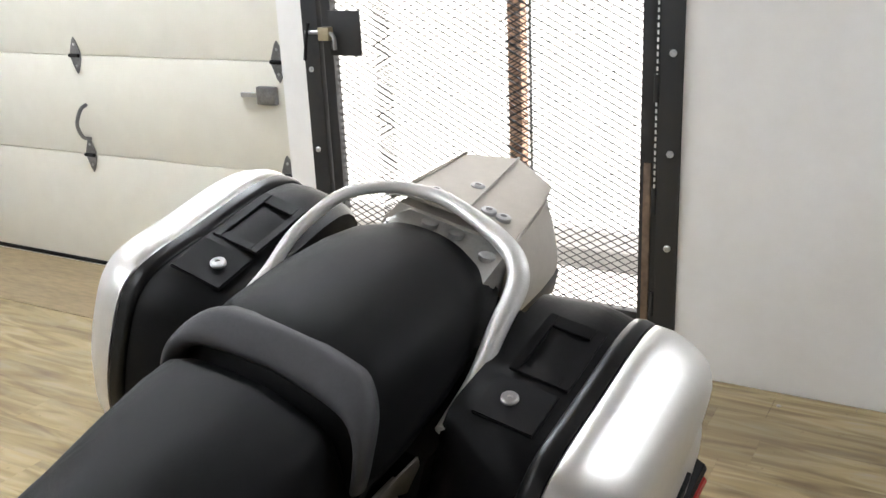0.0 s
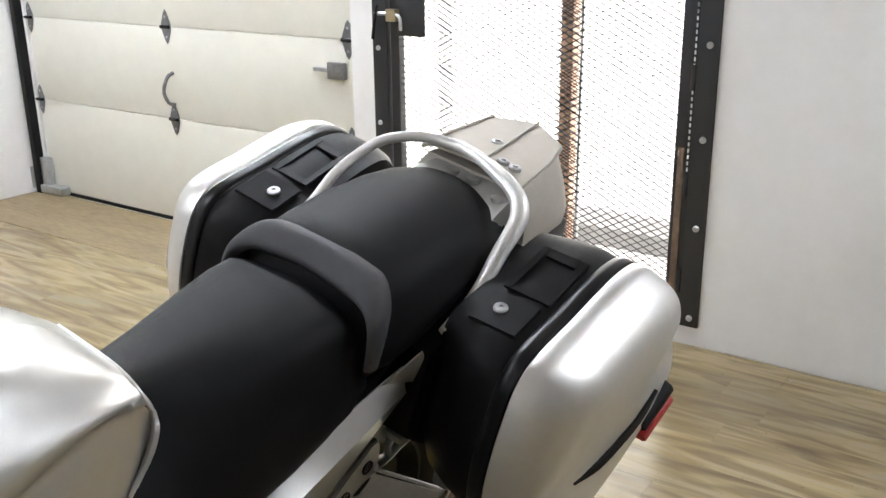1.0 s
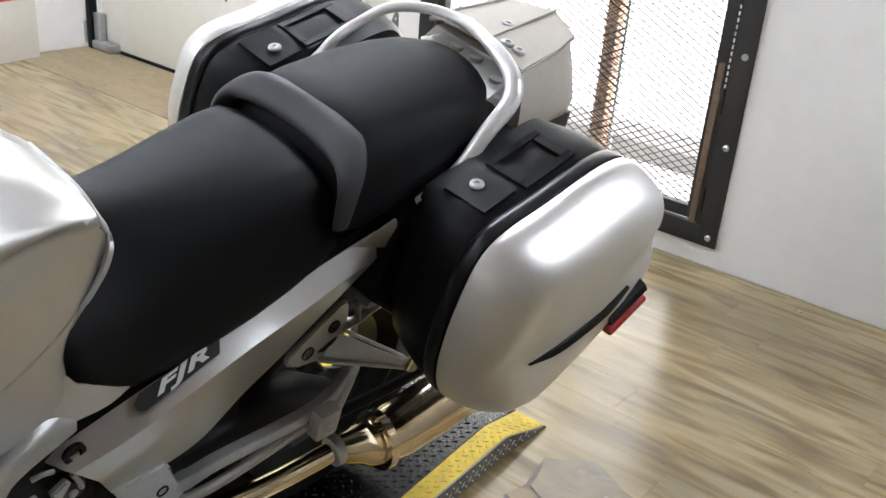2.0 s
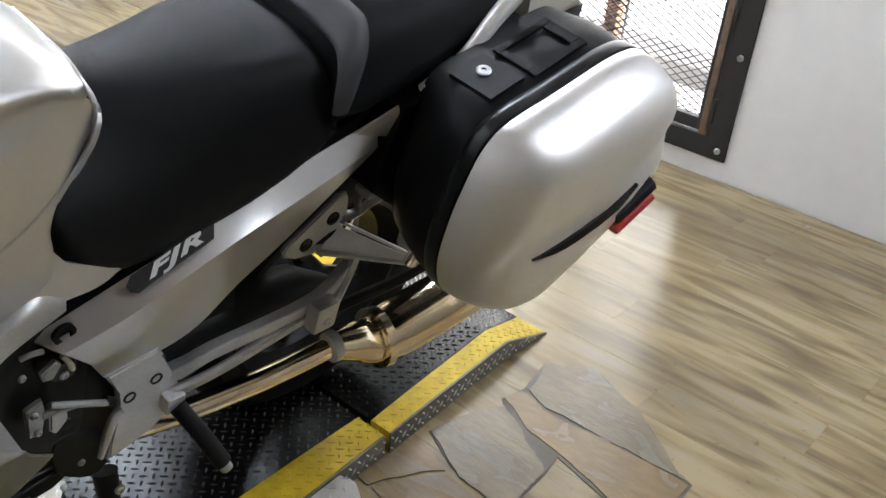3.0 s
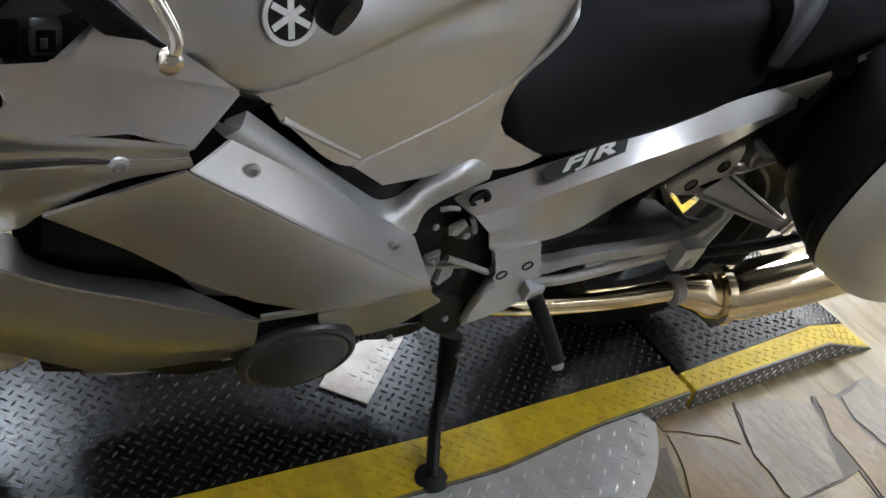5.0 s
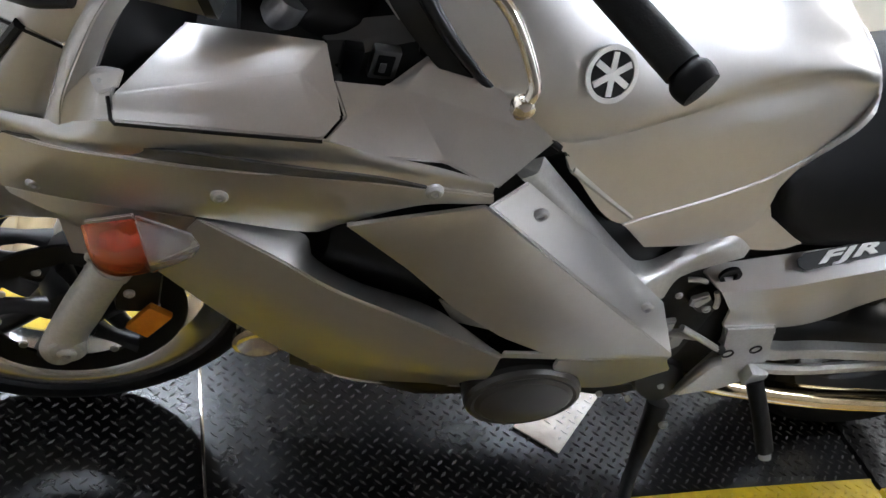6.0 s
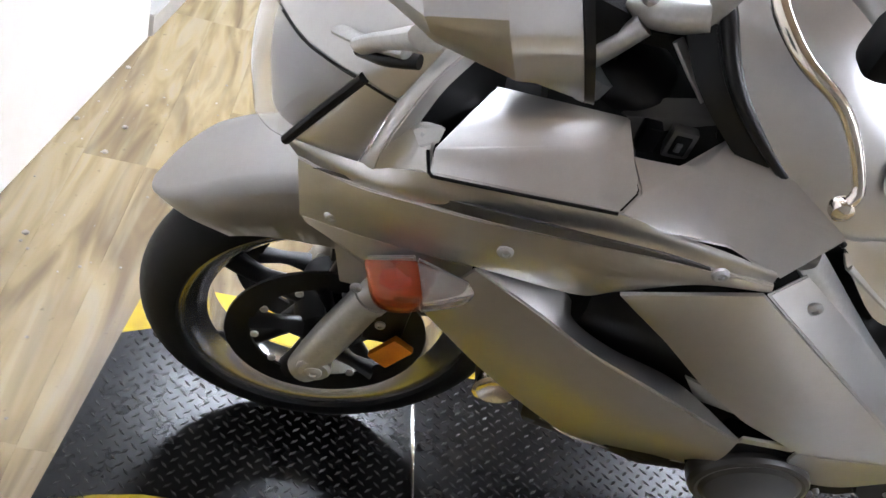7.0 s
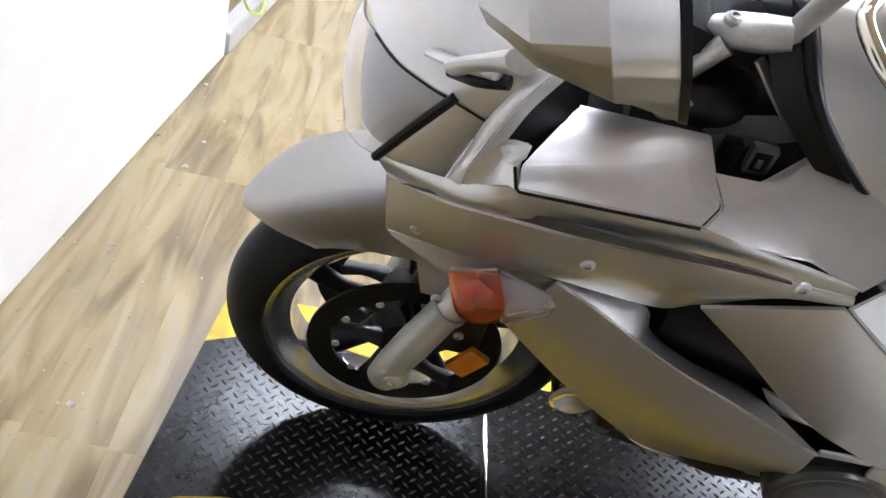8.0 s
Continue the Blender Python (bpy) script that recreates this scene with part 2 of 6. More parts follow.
def curve(points, n, closed=False, straight=False):
    """n points spread evenly along a Catmull-Rom curve (or polyline) through points."""
    p = [np.array(q, float) for q in points]
    k = len(p)
    if straight or k == 2 and not closed:
        dense = []
        for i in range(k if closed else k - 1):
            a, b = p[i], p[(i + 1) % k]
            dense += [a + (b - a) * s / 12 for s in range(12)]
        dense.append(p[0] if closed else p[-1])
    else:
        dense = []
        for i in range(k if closed else k - 1):
            if closed:
                a, b, c, d = p[i - 1], p[i], p[(i + 1) % k], p[(i + 2) % k]
            else:
                b, c = p[i], p[i + 1]
                a = p[i - 1] if i else 2 * b - c
                d = p[i + 2] if i + 2 < k else 2 * c - b
            for s in range(12):
                t = s / 12
                dense.append(0.5 * (2 * b + (c - a) * t + (2 * a - 5 * b + 4 * c - d) * t * t + (3 * b - a - 3 * c + d) * t ** 3))
        dense.append(p[0] if closed else p[-1])
    dense = np.array(dense)
    step = np.r_[0, np.cumsum(np.linalg.norm(np.diff(dense, axis=0), axis=1))]
    want = np.linspace(0, step[-1], n + 1)[:-1] if closed else np.linspace(0, step[-1], n)
    return np.stack([np.interp(want, step, dense[:, j]) for j in range(3)], 1)


def sheet(rails, n=28, m=4, thick=0.004, straight=False, soft_across=False, bulge=0.0, side=1):
    """A panel stretched over rails (each a few control points), m strips between rails, with thickness towards the bike's middle."""
    lines = [curve(r, n, straight=straight) for r in rails]
    rows = []
    if soft_across and len(lines) > 2:
        for i in range(n):
            rows.append(curve([l[i] for l in lines], m * (len(lines) - 1) + 1))
        grid = np.array(rows).transpose(1, 0, 2)
    else:
        for a, b in zip(lines, lines[1:]):
            for s in range(m):
                rows.append(a + (b - a) * s / m)
        rows.append(lines[-1])
        grid = np.array(rows)
    g = len(grid)
    du = np.gradient(grid, axis=1)
    dv = np.gradient(grid, axis=0)
    nor = np.cross(du, dv)
    nor /= np.linalg.norm(nor, axis=2)[..., None] + 1e-9
    if nor[..., 0].mean() * side < 0:
        nor = -nor
    if bulge:
        w = np.sin(np.linspace(0, np.pi, g))[:, None] ** 0.7 * np.sin(np.linspace(0, np.pi, n))[None] ** 0.4
        grid = grid + nor * (bulge * w)[..., None]
    bm = bmesh.new()
    top = [[bm.verts.new(v) for v in row] for row in grid]
    low = [[bm.verts.new(v) for v in row] for row in grid - nor * thick]
    for i in range(g - 1):
        for j in range(n - 1):
            bm.faces.new((top[i][j], top[i][j + 1], top[i + 1][j + 1], top[i + 1][j]))
            bm.faces.new((low[i][j], low[i + 1][j], low[i + 1][j + 1], low[i][j + 1]))
    rim = [(0, j) for j in range(n)] + [(i, n - 1) for i in range(1, g)] + [(g - 1, j) for j in range(n - 2, -1, -1)] + [(i, 0) for i in range(g - 2, 0, -1)]
    for (a, b), (c, d) in zip(rim, rim[1:] + rim[:1]):
        bm.faces.new((top[a][b], low[a][b], low[c][d], top[c][d]))
    bmesh.ops.remove_doubles(bm, verts=bm.verts, dist=1e-5)
    if thick >= 0.004:
        bmesh.ops.recalc_face_normals(bm, faces=bm.faces)
        edges = [e for e in bm.edges if len(e.link_faces) == 2 and e.calc_face_angle(0) > radians(60)]
        bmesh.ops.bevel(bm, geom=edges, offset=min(0.0016, thick * 0.35), segments=2, affect="EDGES", clamp_overlap=True)
    return bm


def loops(rings, n=32, cap=True, straight=False, bm=None):
    """A body through closed rings of control points."""
    bm = bm or bmesh.new()
    rows = [[bm.verts.new(v) for v in curve(r, n, closed=True, straight=straight)] for r in rings]
    for a, b in zip(rows, rows[1:]):
        for j in range(n):
            bm.faces.new((a[j], a[(j + 1) % n], b[(j + 1) % n], b[j]))
    if cap:
        for r in (rows[0], rows[-1]):
            bm.faces.new(r)
    return bm


def tube(points, r, n=40, sides=12, bm=None, flat=1.0, straight=False):
    """A round bar along a curve. r: one radius or a list spread along it."""
    path = curve(points, n, straight=straight)
    rad = np.interp(np.linspace(0, 1, n), np.linspace(0, 1, len(r)), r) if isinstance(r, (list, tuple)) else np.full(n, r)
    bm = bm or bmesh.new()
    tan = np.gradient(path, axis=0)
    up = Vector((0.13, 0.21, 1.0))
    rows = []
    for q, t, k in zip(path, tan, rad):
        t = Vector(t).normalized()
        a = (up - t * up.dot(t)).normalized()
        up = a
        b = t.cross(a)
        rows.append([bm.verts.new(Vector(q) + a * (k * flat * math.cos(2 * math.pi * s / sides)) + b * (k * math.sin(2 * math.pi * s / sides))) for s in range(sides)])
    for x, y in zip(rows, rows[1:]):
        for j in range(sides):
            bm.faces.new((x[j], x[(j + 1) % sides], y[(j + 1) % sides], y[j]))
    bm.faces.new(rows[0]), bm.faces.new(rows[-1])
    return bm


def lathe(profile, axis="X", at=(0, 0, 0), sides=48, bm=None, closed=False):
    """A body of revolution: profile of (along, radius)."""
    bm = bm or bmesh.new()
    rows = []
    for a, r in profile:
        row = []
        for s in range(sides):
            c, d = r * math.cos(2 * math.pi * s / sides), r * math.sin(2 * math.pi * s / sides)
            v = {"X": (a, c, d), "Y": (c, a, d), "Z": (c, d, a)}[axis]
            row.append(bm.verts.new(Vector(at) + Vector(v)))
        rows.append(row)
    pairs = list(zip(rows, rows[1:])) + ([(rows[-1], rows[0])] if closed else [])
    for x, y in pairs:
        for j in range(sides):
            bm.faces.new((x[j], x[(j + 1) % sides], y[(j + 1) % sides], y[j]))
    if not closed:
        for row in (rows[0], rows[-1]):
            bm.faces.new(row)
    return bm


def block(lo, hi, bevel=0.0, bm=None, segments=2):
    bm = bm or bmesh.new()
    made = bmesh.ops.create_cube(bm, size=1)["verts"]
    for v in made:
        v.co = [lo[i] + (v.co[i] + 0.5) * (hi[i] - lo[i]) for i in range(3)]
    if bevel:
        edges = list({e for v in made for e in v.link_edges})
        bmesh.ops.bevel(bm, geom=edges, offset=bevel, segments=segments, affect="EDGES", profile=0.6)
    return bm


def slab(outline, u0, u1, axis=0, bevel=0.0, bm=None, holes=()):
    """A flat outline extruded from u0 to u1 along an axis (0: sideways, 2: up)."""
    bm = bm or bmesh.new()
    put = (lambda a, b, c: (c, a, b)) if axis == 0 else (lambda a, b, c: (a, b, c))
    lo = [bm.verts.new(put(a, b, u0)) for a, b in outline]
    hi = [bm.verts.new(put(a, b, u1)) for a, b in outline]
    n = len(outline)
    f1, f2 = bm.faces.new(lo), bm.faces.new(hi)
    for i in range(n):
        bm.faces.new((lo[i], lo[(i + 1) % n], hi[(i + 1) % n], hi[i]))
    if bevel:
        bmesh.ops.bevel(bm, geom=list(f2.edges) + list(f1.edges), offset=bevel, segments=2, affect="EDGES")
    return bm


def shell(verts, faces, thick=0.004, bevel=0.002):
    """A folded panel of flat facets with softened folds."""
    bm = bmesh.new()
    v = [bm.verts.new(p) for p in verts]
    for f in faces:
        bm.faces.new([v[i] for i in f])
    bmesh.ops.recalc_face_normals(bm, faces=bm.faces)
    if sum(f.normal.x + f.normal.z for f in bm.faces) < 0:
        bmesh.ops.reverse_faces(bm, faces=bm.faces)
    bmesh.ops.solidify(bm, geom=bm.faces, thickness=thick)
    bmesh.ops.bevel(bm, geom=bm.edges[:], offset=bevel, segments=2, affect="EDGES", clamp_overlap=True)
    return bm


def bolt(bm, at, r=0.008, axis="X", h=0.005):
    return lathe([(0, r), (h * 0.6, r), (h, r * 0.7), (h, r * 0.42), (h * 0.45, r * 0.4)], axis, at, 16, bm)


# ---------------------------------------------------------------- the room
WALL_Y = 3.54
DOOR_X0, DOOR_X1, DOOR_Z0, DOOR_Z1 = -1.37, 0.135, 0.075, 2.25
GAR_X0, GAR_X1, GAR_Z1 = -3.94, -1.50, 2.35
CEIL = 3.0
EAST = 3.3


def wall(name, boxes, label, mat=None):
    bm = bmesh.new()
    for lo, hi in boxes:
        block(lo, hi, 0, bm)
    return tagged(finish(bm, name, mat or WHITE, smooth=False), label, "wall", kind="structure")


wall("wall_north", [
    ((DOOR_X1, WALL_Y, 0), (EAST + 0.16, WALL_Y + 0.16, CEIL)),
    ((DOOR_X0, WALL_Y, DOOR_Z1), (DOOR_X1, WALL_Y + 0.16, CEIL)),
    ((DOOR_X0, WALL_Y, 0), (DOOR_X1, WALL_Y + 0.16, DOOR_Z0)),
    ((GAR_X1, WALL_Y, 0), (DOOR_X0, WALL_Y + 0.16, CEIL)),
    ((GAR_X0, WALL_Y, GAR_Z1), (GAR_X1, WALL_Y + 0.16, CEIL)),
    ((-5.2, WALL_Y, 0), (GAR_X0, WALL_Y + 0.16, CEIL)),
], "white painted plaster wall with two door openings")
# brown picked so the unseen east wall darkens what the bodywork mirrors
DIM = material("reflection_wall_brown", (0.19, 0.168, 0.148), 0.6, 0, (0.15, 0.134, 0.12), 14, 0.5, 0.2, 200)
wall("wall_west", [((-5.36, -3.2, 0), (-5.2, WALL_Y + 0.16, CEIL))], "white painted plaster wall behind the garage corner")
wall("wall_east", [((EAST, -0.7, 0), (EAST + 0.16, WALL_Y, CEIL))], "unseen closing wall, brown to darken bodywork reflections", DIM)
# unseen walls kept white to brighten the front bodywork's reflections
wall("wall_east_front", [((EAST, -3.2, 0), (EAST + 0.16, -0.7, CEIL))], "unseen closing wall, white to brighten bodywork reflections")
wall("wall_south", [((-5.2, -3.36, 0), (EAST + 0.16, -3.2, CEIL))], "unseen closing wall, white to brighten bodywork reflections")
# ceiling is out of view, its brown set for the reflections below
wall("ceiling", [((-5.36, -3.36, CEIL), (EAST + 0.16, WALL_Y + 0.16, CEIL + 0.12))], "unseen flat ceiling, brown to darken seat and bodywork reflections", material("unseen_ceiling_brown", (0.30, 0.235, 0.18), 0.7, 0, (0.24, 0.185, 0.14), 6, 0.5))

# partition beside the front of the lift, standing slightly askew
ax, ay, bx, by = 2.6, -1.085, -1.45, -0.61
dx, dy = bx - ax, by - ay
ln = math.hypot(dx, dy)
nx, ny = dy / ln * 0.14, -dx / ln * 0.14
if ny > 0:
    nx, ny = -nx, -ny
bm = slab([(ax, ay), (bx, by), (bx + nx, by + ny), (ax + nx, ay + ny)], 0.0, CEIL, axis=2, bevel=0.004)
tagged(finish(bm, "wall_partition", WHITE, smooth=False), "smooth white partition wall standing on the plank floor", "wall", kind="structure")
bm = slab([(-1.47, -0.60), (-3.6, -0.34), (-3.6, -0.40), (-1.47, -0.66)], 0.0, 0.07, axis=2, bevel=0.004)
tagged(finish(bm, "baseboard", material("grey_base", (0.42, 0.41, 0.39), 0.5)), "grey painted baseboard on the plank floor", "baseboard", kind="structure")
# recess wall, its shade put into the grey colour
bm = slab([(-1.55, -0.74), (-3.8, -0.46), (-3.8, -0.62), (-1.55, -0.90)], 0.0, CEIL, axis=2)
tagged(finish(bm, "wall_recess", material("recess_shade_grey", (0.30, 0.29, 0.28), 0.6), smooth=False), "recess wall with its shade put into the grey", "wall", kind="structure")
bm = tube([(-1.60, -0.60, 0.16), (-1.64, -0.58, 0.09), (-1.74, -0.55, 0.05), (-1.80, -0.56, 0.12)], 0.005, 20, 8)
tagged(finish(bm, "cable", GREEN_WIRE), "yellow-green cable hanging over the baseboard", "cable")

bm = block((1.0, 2.86, 0), (1.25, 3.5, 1.1), 0.006)
tagged(finish(bm, "white_cabinet", WHITE), "plain white cabinet standing on the floor by the wall", "cabinet")

# low threshold slab before the garage door
bm = block((-5.2, 3.02, -0.1), (-1.2, WALL_Y, 0.003), 0)
tagged(finish(bm, "threshold", material("worn_threshold", (0.27, 0.20, 0.11), 0.5, 0, (0.16, 0.12, 0.07), 20, 0.8, 0.2, 90, stretch=(0.6, 3, 1)), smooth=False),
       "worn brown floor strip before the garage door", "floor", kind="structure")

# outside: pale ground and a glowing panel that stands for the daylight
bm = block((-40, WALL_Y + 0.17, -0.25), (40, 60, -0.05), 0)
tagged(finish(bm, "ground", CONCRETE, smooth=False), "pale concrete yard in bright daylight", "ground", kind="structure")
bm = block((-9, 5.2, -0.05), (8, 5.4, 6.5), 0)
tagged(finish(bm, "backdrop", glow("daylight_glow", (1.0, 1.0, 1.0), 1.05), smooth=False), "white glowing panel for the daylight outside", "backdrop", kind="structure")


def ceiling_light(x, y, along_y, power):
    lamp = thing("ceiling_light", "unseen ceiling fixture with a long bright diffuser", "ceiling light", "ceiling lights",
                 pose(x, y, CEIL, 0, 0, 90 if along_y else 0))
    part("frame", block((-0.66, -0.12, -0.05), (0.66, 0.12, -0.002), 0.008), WHITE, lamp)
    part("diffuser", block((-0.62, -0.09, -0.075), (0.62, 0.09, -0.05), 0.006), glow("lamp_diffuser", (0.81, 0.89, 1.0), power), lamp, "glowing white diffuser")
    return lamp


# unseen fixtures, placed and powered to set highlights and wall brightness
for lx, ly, turn, lp in ((-2.8, 0.0, True, 84.0), (-3.3, 2.75, False, 66.0), (-1.3, 2.95, False, 56.0), (2.45, 2.8, False, 64.0), (-0.75, 0.25, True, 24.0)):
    ceiling_light(lx, ly, turn, lp)


# ---------------------------------------------------------------- garage door
gar = thing("door_2", "cream sectional garage door, closed, with bare hinges", "garage door", kind="structure")
sec_z = [0.015, 0.568, 1.04, 1.51, 1.98, 2.34]
for a, b in zip(sec_z, sec_z[1:]):
    bm = block((GAR_X0, WALL_Y + 0.02, a + 0.0012), (GAR_X1, WALL_Y + 0.065, b - 0.0012), 0.003)
    part("panel", bm, CREAM, gar)
part("bottom_seal", block((GAR_X0, WALL_Y + 0.012, 0.0), (GAR_X1, WALL_Y + 0.05, 0.02), 0.004), RUBBER, gar, "black rubber bottom seal")


HINGE = material("dull_zinc", (0.24, 0.24, 0.24), 0.4, 0.7, (0.14, 0.14, 0.14), 120, 0.7)


def hinge(x, z, wide=0.034):
    bm = bmesh.new()
    y = WALL_Y + 0.018
    slab([(x, z + 0.085), (x + wide * 0.35, z + 0.07), (x + wide, z + 0.015), (x + wide, z - 0.015), (x + wide * 0.35, z - 0.07), (x, z - 0.085),
          (x - wide * 0.35, z - 0.07), (x - wide, z - 0.015), (x - wide, z + 0.015), (x - wide * 0.35, z + 0.07)], 0, 0.004, axis=2, bm=bm)
    for v in bm.verts:
        v.co = (v.co.x, y - v.co.z, v.co.y)
    leaf = part("hinge", bm, HINGE, gar, "zinc hinge with dark pin")
    bm = tube([(x - wide * 0.9, y - 0.012, z), (x + wide * 0.9, y - 0.012, z)], 0.009, 4, 10, straight=True)
    part("pin", bm, SOOT, leaf)
    bm = bmesh.new()
    for s in (-1, 1):
        bolt(bm, (x, y - 0.004, z + s * 0.05), 0.006, "Y", -0.004)
    part("screw", bm, STEEL, leaf)


for z in sec_z[1:4]:
    for x in (GAR_X0 + 0.02, -2.735, GAR_X1 - 0.03):
        hinge(x, z)
bm = tube([(-2.715, WALL_Y + 0.015, 0.81), (-2.72, WALL_Y - 0.02, 0.79), (-2.74, WALL_Y - 0.035, 0.72), (-2.73, WALL_Y - 0.02, 0.66), (-2.72, WALL_Y + 0.015, 0.645)], 0.009, 24, 10)
part("handle", bm, HINGE, gar, "curved steel pull handle")
part("lock", block((-1.64, WALL_Y - 0.012, 0.865), (-1.545, WALL_Y + 0.018, 0.94), 0.006), HINGE, gar, "zinc slide lock")
part("lock_bar", block((-1.73, WALL_Y - 0.006, 0.893), (-1.64, WALL_Y + 0.012, 0.912), 0.004), STEEL, gar)
for x0 in (GAR_X0 - 0.05,):
    part("track", block((x0 - 0.01, WALL_Y - 0.05, 0.0), (x0 + 0.03, WALL_Y + 0.01, 2.3), 0.003), SOOT, gar, "dark steel roller track")
    part("bracket", block((x0 + 0.035, WALL_Y - 0.03, 0.03), (x0 + 0.10, WALL_Y + 0.014, 0.22), 0.003), STEEL, gar)
    part("bracket", block((x0 + 0.035, WALL_Y - 0.05, 0.01), (x0 + 0.24, WALL_Y + 0.014, 0.055), 0.003), STEEL, gar)
    part("bracket", block((x0 - 0.09, WALL_Y - 0.06, 0.03), (x0 - 0.012, WALL_Y - 0.004, 0.16), 0.003), STEEL, gar)

# post and cartons beyond the garage door's hinge side
bm = block((-4.30, 3.16, 0), (-4.02, WALL_Y, CEIL), 0.006)
tagged(finish(bm, "wall_return", WHITE, smooth=False), "white painted wall return beside the garage door", "wall", kind="structure")
box = thing("carton", "pale printed carton with a red band standing on the floor", "box", at=pose(-4.2, 2.9, 0, 0, 0, 8))
part("body", block((-0.36, -0.2, 0), (0.30, 0.2, 0.42), 0.004), BOARD, box)
part("band", block((-0.362, -0.203, 0.34), (0.302, 0.203, 0.41), 0.002), CARD_RED, box, "red printed band")
part("print", block((0.05, -0.204, 0.08), (0.16, -0.2, 0.16), 0.001), INK, box, "dark printed patch")
for i in range(3):
    part("print", block((-0.2, -0.204, 0.2 + i * 0.035), (0.12, -0.2, 0.212 + i * 0.035), 0.001), INK, box)


# ---------------------------------------------------------------- mesh security door
gate = thing("door_1", "black steel security door with expanded metal mesh, closed", "door", kind="structure")
yf = WALL_Y - 0.012
F = 0.075
for lo, hi in (((DOOR_X0, yf, DOOR_Z0), (DOOR_X0 + F, yf + 0.05, DOOR_Z1)),
               ((DOOR_X1 - F, yf, DOOR_Z0), (DOOR_X1, yf + 0.05, DOOR_Z1)),
               ((DOOR_X0 + F, yf, DOOR_Z0), (DOOR_X1 - F, yf + 0.05, DOOR_Z0 + F)),
               ((DOOR_X0 + F, yf, DOOR_Z1 - F), (DOOR_X1 - F, yf + 0.05, DOOR_Z1))):
    part("frame", block(lo, hi, 0.002), FRAME_BLACK, gate)
L0, L1 = DOOR_X0 + F + 0.012, DOOR_X1 - F - 0.018
for lo, hi in (((L0, yf + 0.012, DOOR_Z0 + F + 0.01), (L0 + 0.045, yf + 0.05, DOOR_Z1 - F - 0.01)),
               ((L1 - 0.045, yf + 0.012, DOOR_Z0 + F + 0.01), (L1, yf + 0.05, DOOR_Z1 - F - 0.01)),
               ((L0 + 0.045, yf + 0.012, DOOR_Z0 + F + 0.01), (L1 - 0.045, yf + 0.05, DOOR_Z0 + F + 0.055)),
               ((L0 + 0.045, yf + 0.012, DOOR_Z1 - F - 0.055), (L1 - 0.045, yf + 0.05, DOOR_Z1 - F - 0.01))):
    part("leaf_frame", block(lo, hi, 0.002), FRAME_BLACK, gate)
part("hinge_strip", block((L1 - 0.03, yf + 0.004, DOOR_Z0 + F), (L1 - 0.004, yf + 0.012, 0.75), 0.002), RUST, gate, "rusty hinge strip")
part("hinge_plate", block((L1 + 0.0005, yf + 0.006, DOOR_Z0 + F), (L1 + 0.0178, yf + 0.040, DOOR_Z1 - F), 0.001), FRAME_BLACK, gate)
# white bits painted as daylight dashes showing through the hinge gap
bm = bmesh.new()
for k in range(66):
    tube([(L1 + 0.009, yf + 0.003, 0.62 + k * 0.023), (L1 + 0.009, yf + 0.003, 0.62 + k * 0.023 + 0.013)], 0.0032, 2, 6, bm, straight=True)
tagged(part("gap_light_dashes", bm, material("gap_light_white", (0.82, 0.82, 0.80), 0.4), gate, "row of white dashes for daylight through the hinge gap"), kind="stuff")
for z in (0.25, 0.62, 1.0, 1.4, 1.8):
    bm = tube([(L1 + 0.008, yf + 0.004, z - 0.045), (L1 + 0.008, yf + 0.004, z + 0.045)], 0.009, 4, 10, straight=True)
    part("hinge", bm, FRAME_BLACK, gate)
for z in (0.111, 0.46, 0.786, 1.114, 1.45, 1.8, 2.1):
    part("bolt", bolt(bmesh.new(), (DOOR_X1 - 0.032, yf, z), 0.012, "Y", -0.009), STEEL, gate)
for z in (0.35, 0.70, 1.02, 1.35, 1.7, 2.05):
    part("bolt", bolt(bmesh.new(), (DOOR_X0 + 0.03, yf, z), 0.011, "Y", -0.008), STEEL, gate)
part("lock_plate", block((-1.245, yf + 0.004, 1.075), (-1.10, yf + 0.011, 1.245), 0.002), FRAME_BLACK, gate, "black lock guard plate")
part("latch", block((-1.275, yf - 0.03, 1.135), (-1.225, yf + 0.004, 1.185), 0.004), material("brass_latch", (0.5, 0.42, 0.28), 0.35, 0.8), gate, "worn brass latch")
part("latch_bar", tube([(-1.34, yf - 0.018, 1.165), (-1.22, yf - 0.018, 1.16), (-1.205, yf - 0.018, 1.10)], 0.008, 16, 8), STEEL, gate)
part("latch_lever", tube([(-1.325, yf - 0.02, 1.20), (-1.335, yf - 0.03, 1.12), (-1.345, yf - 0.03, 1.06)], 0.007, 12, 8), SOOT, gate)


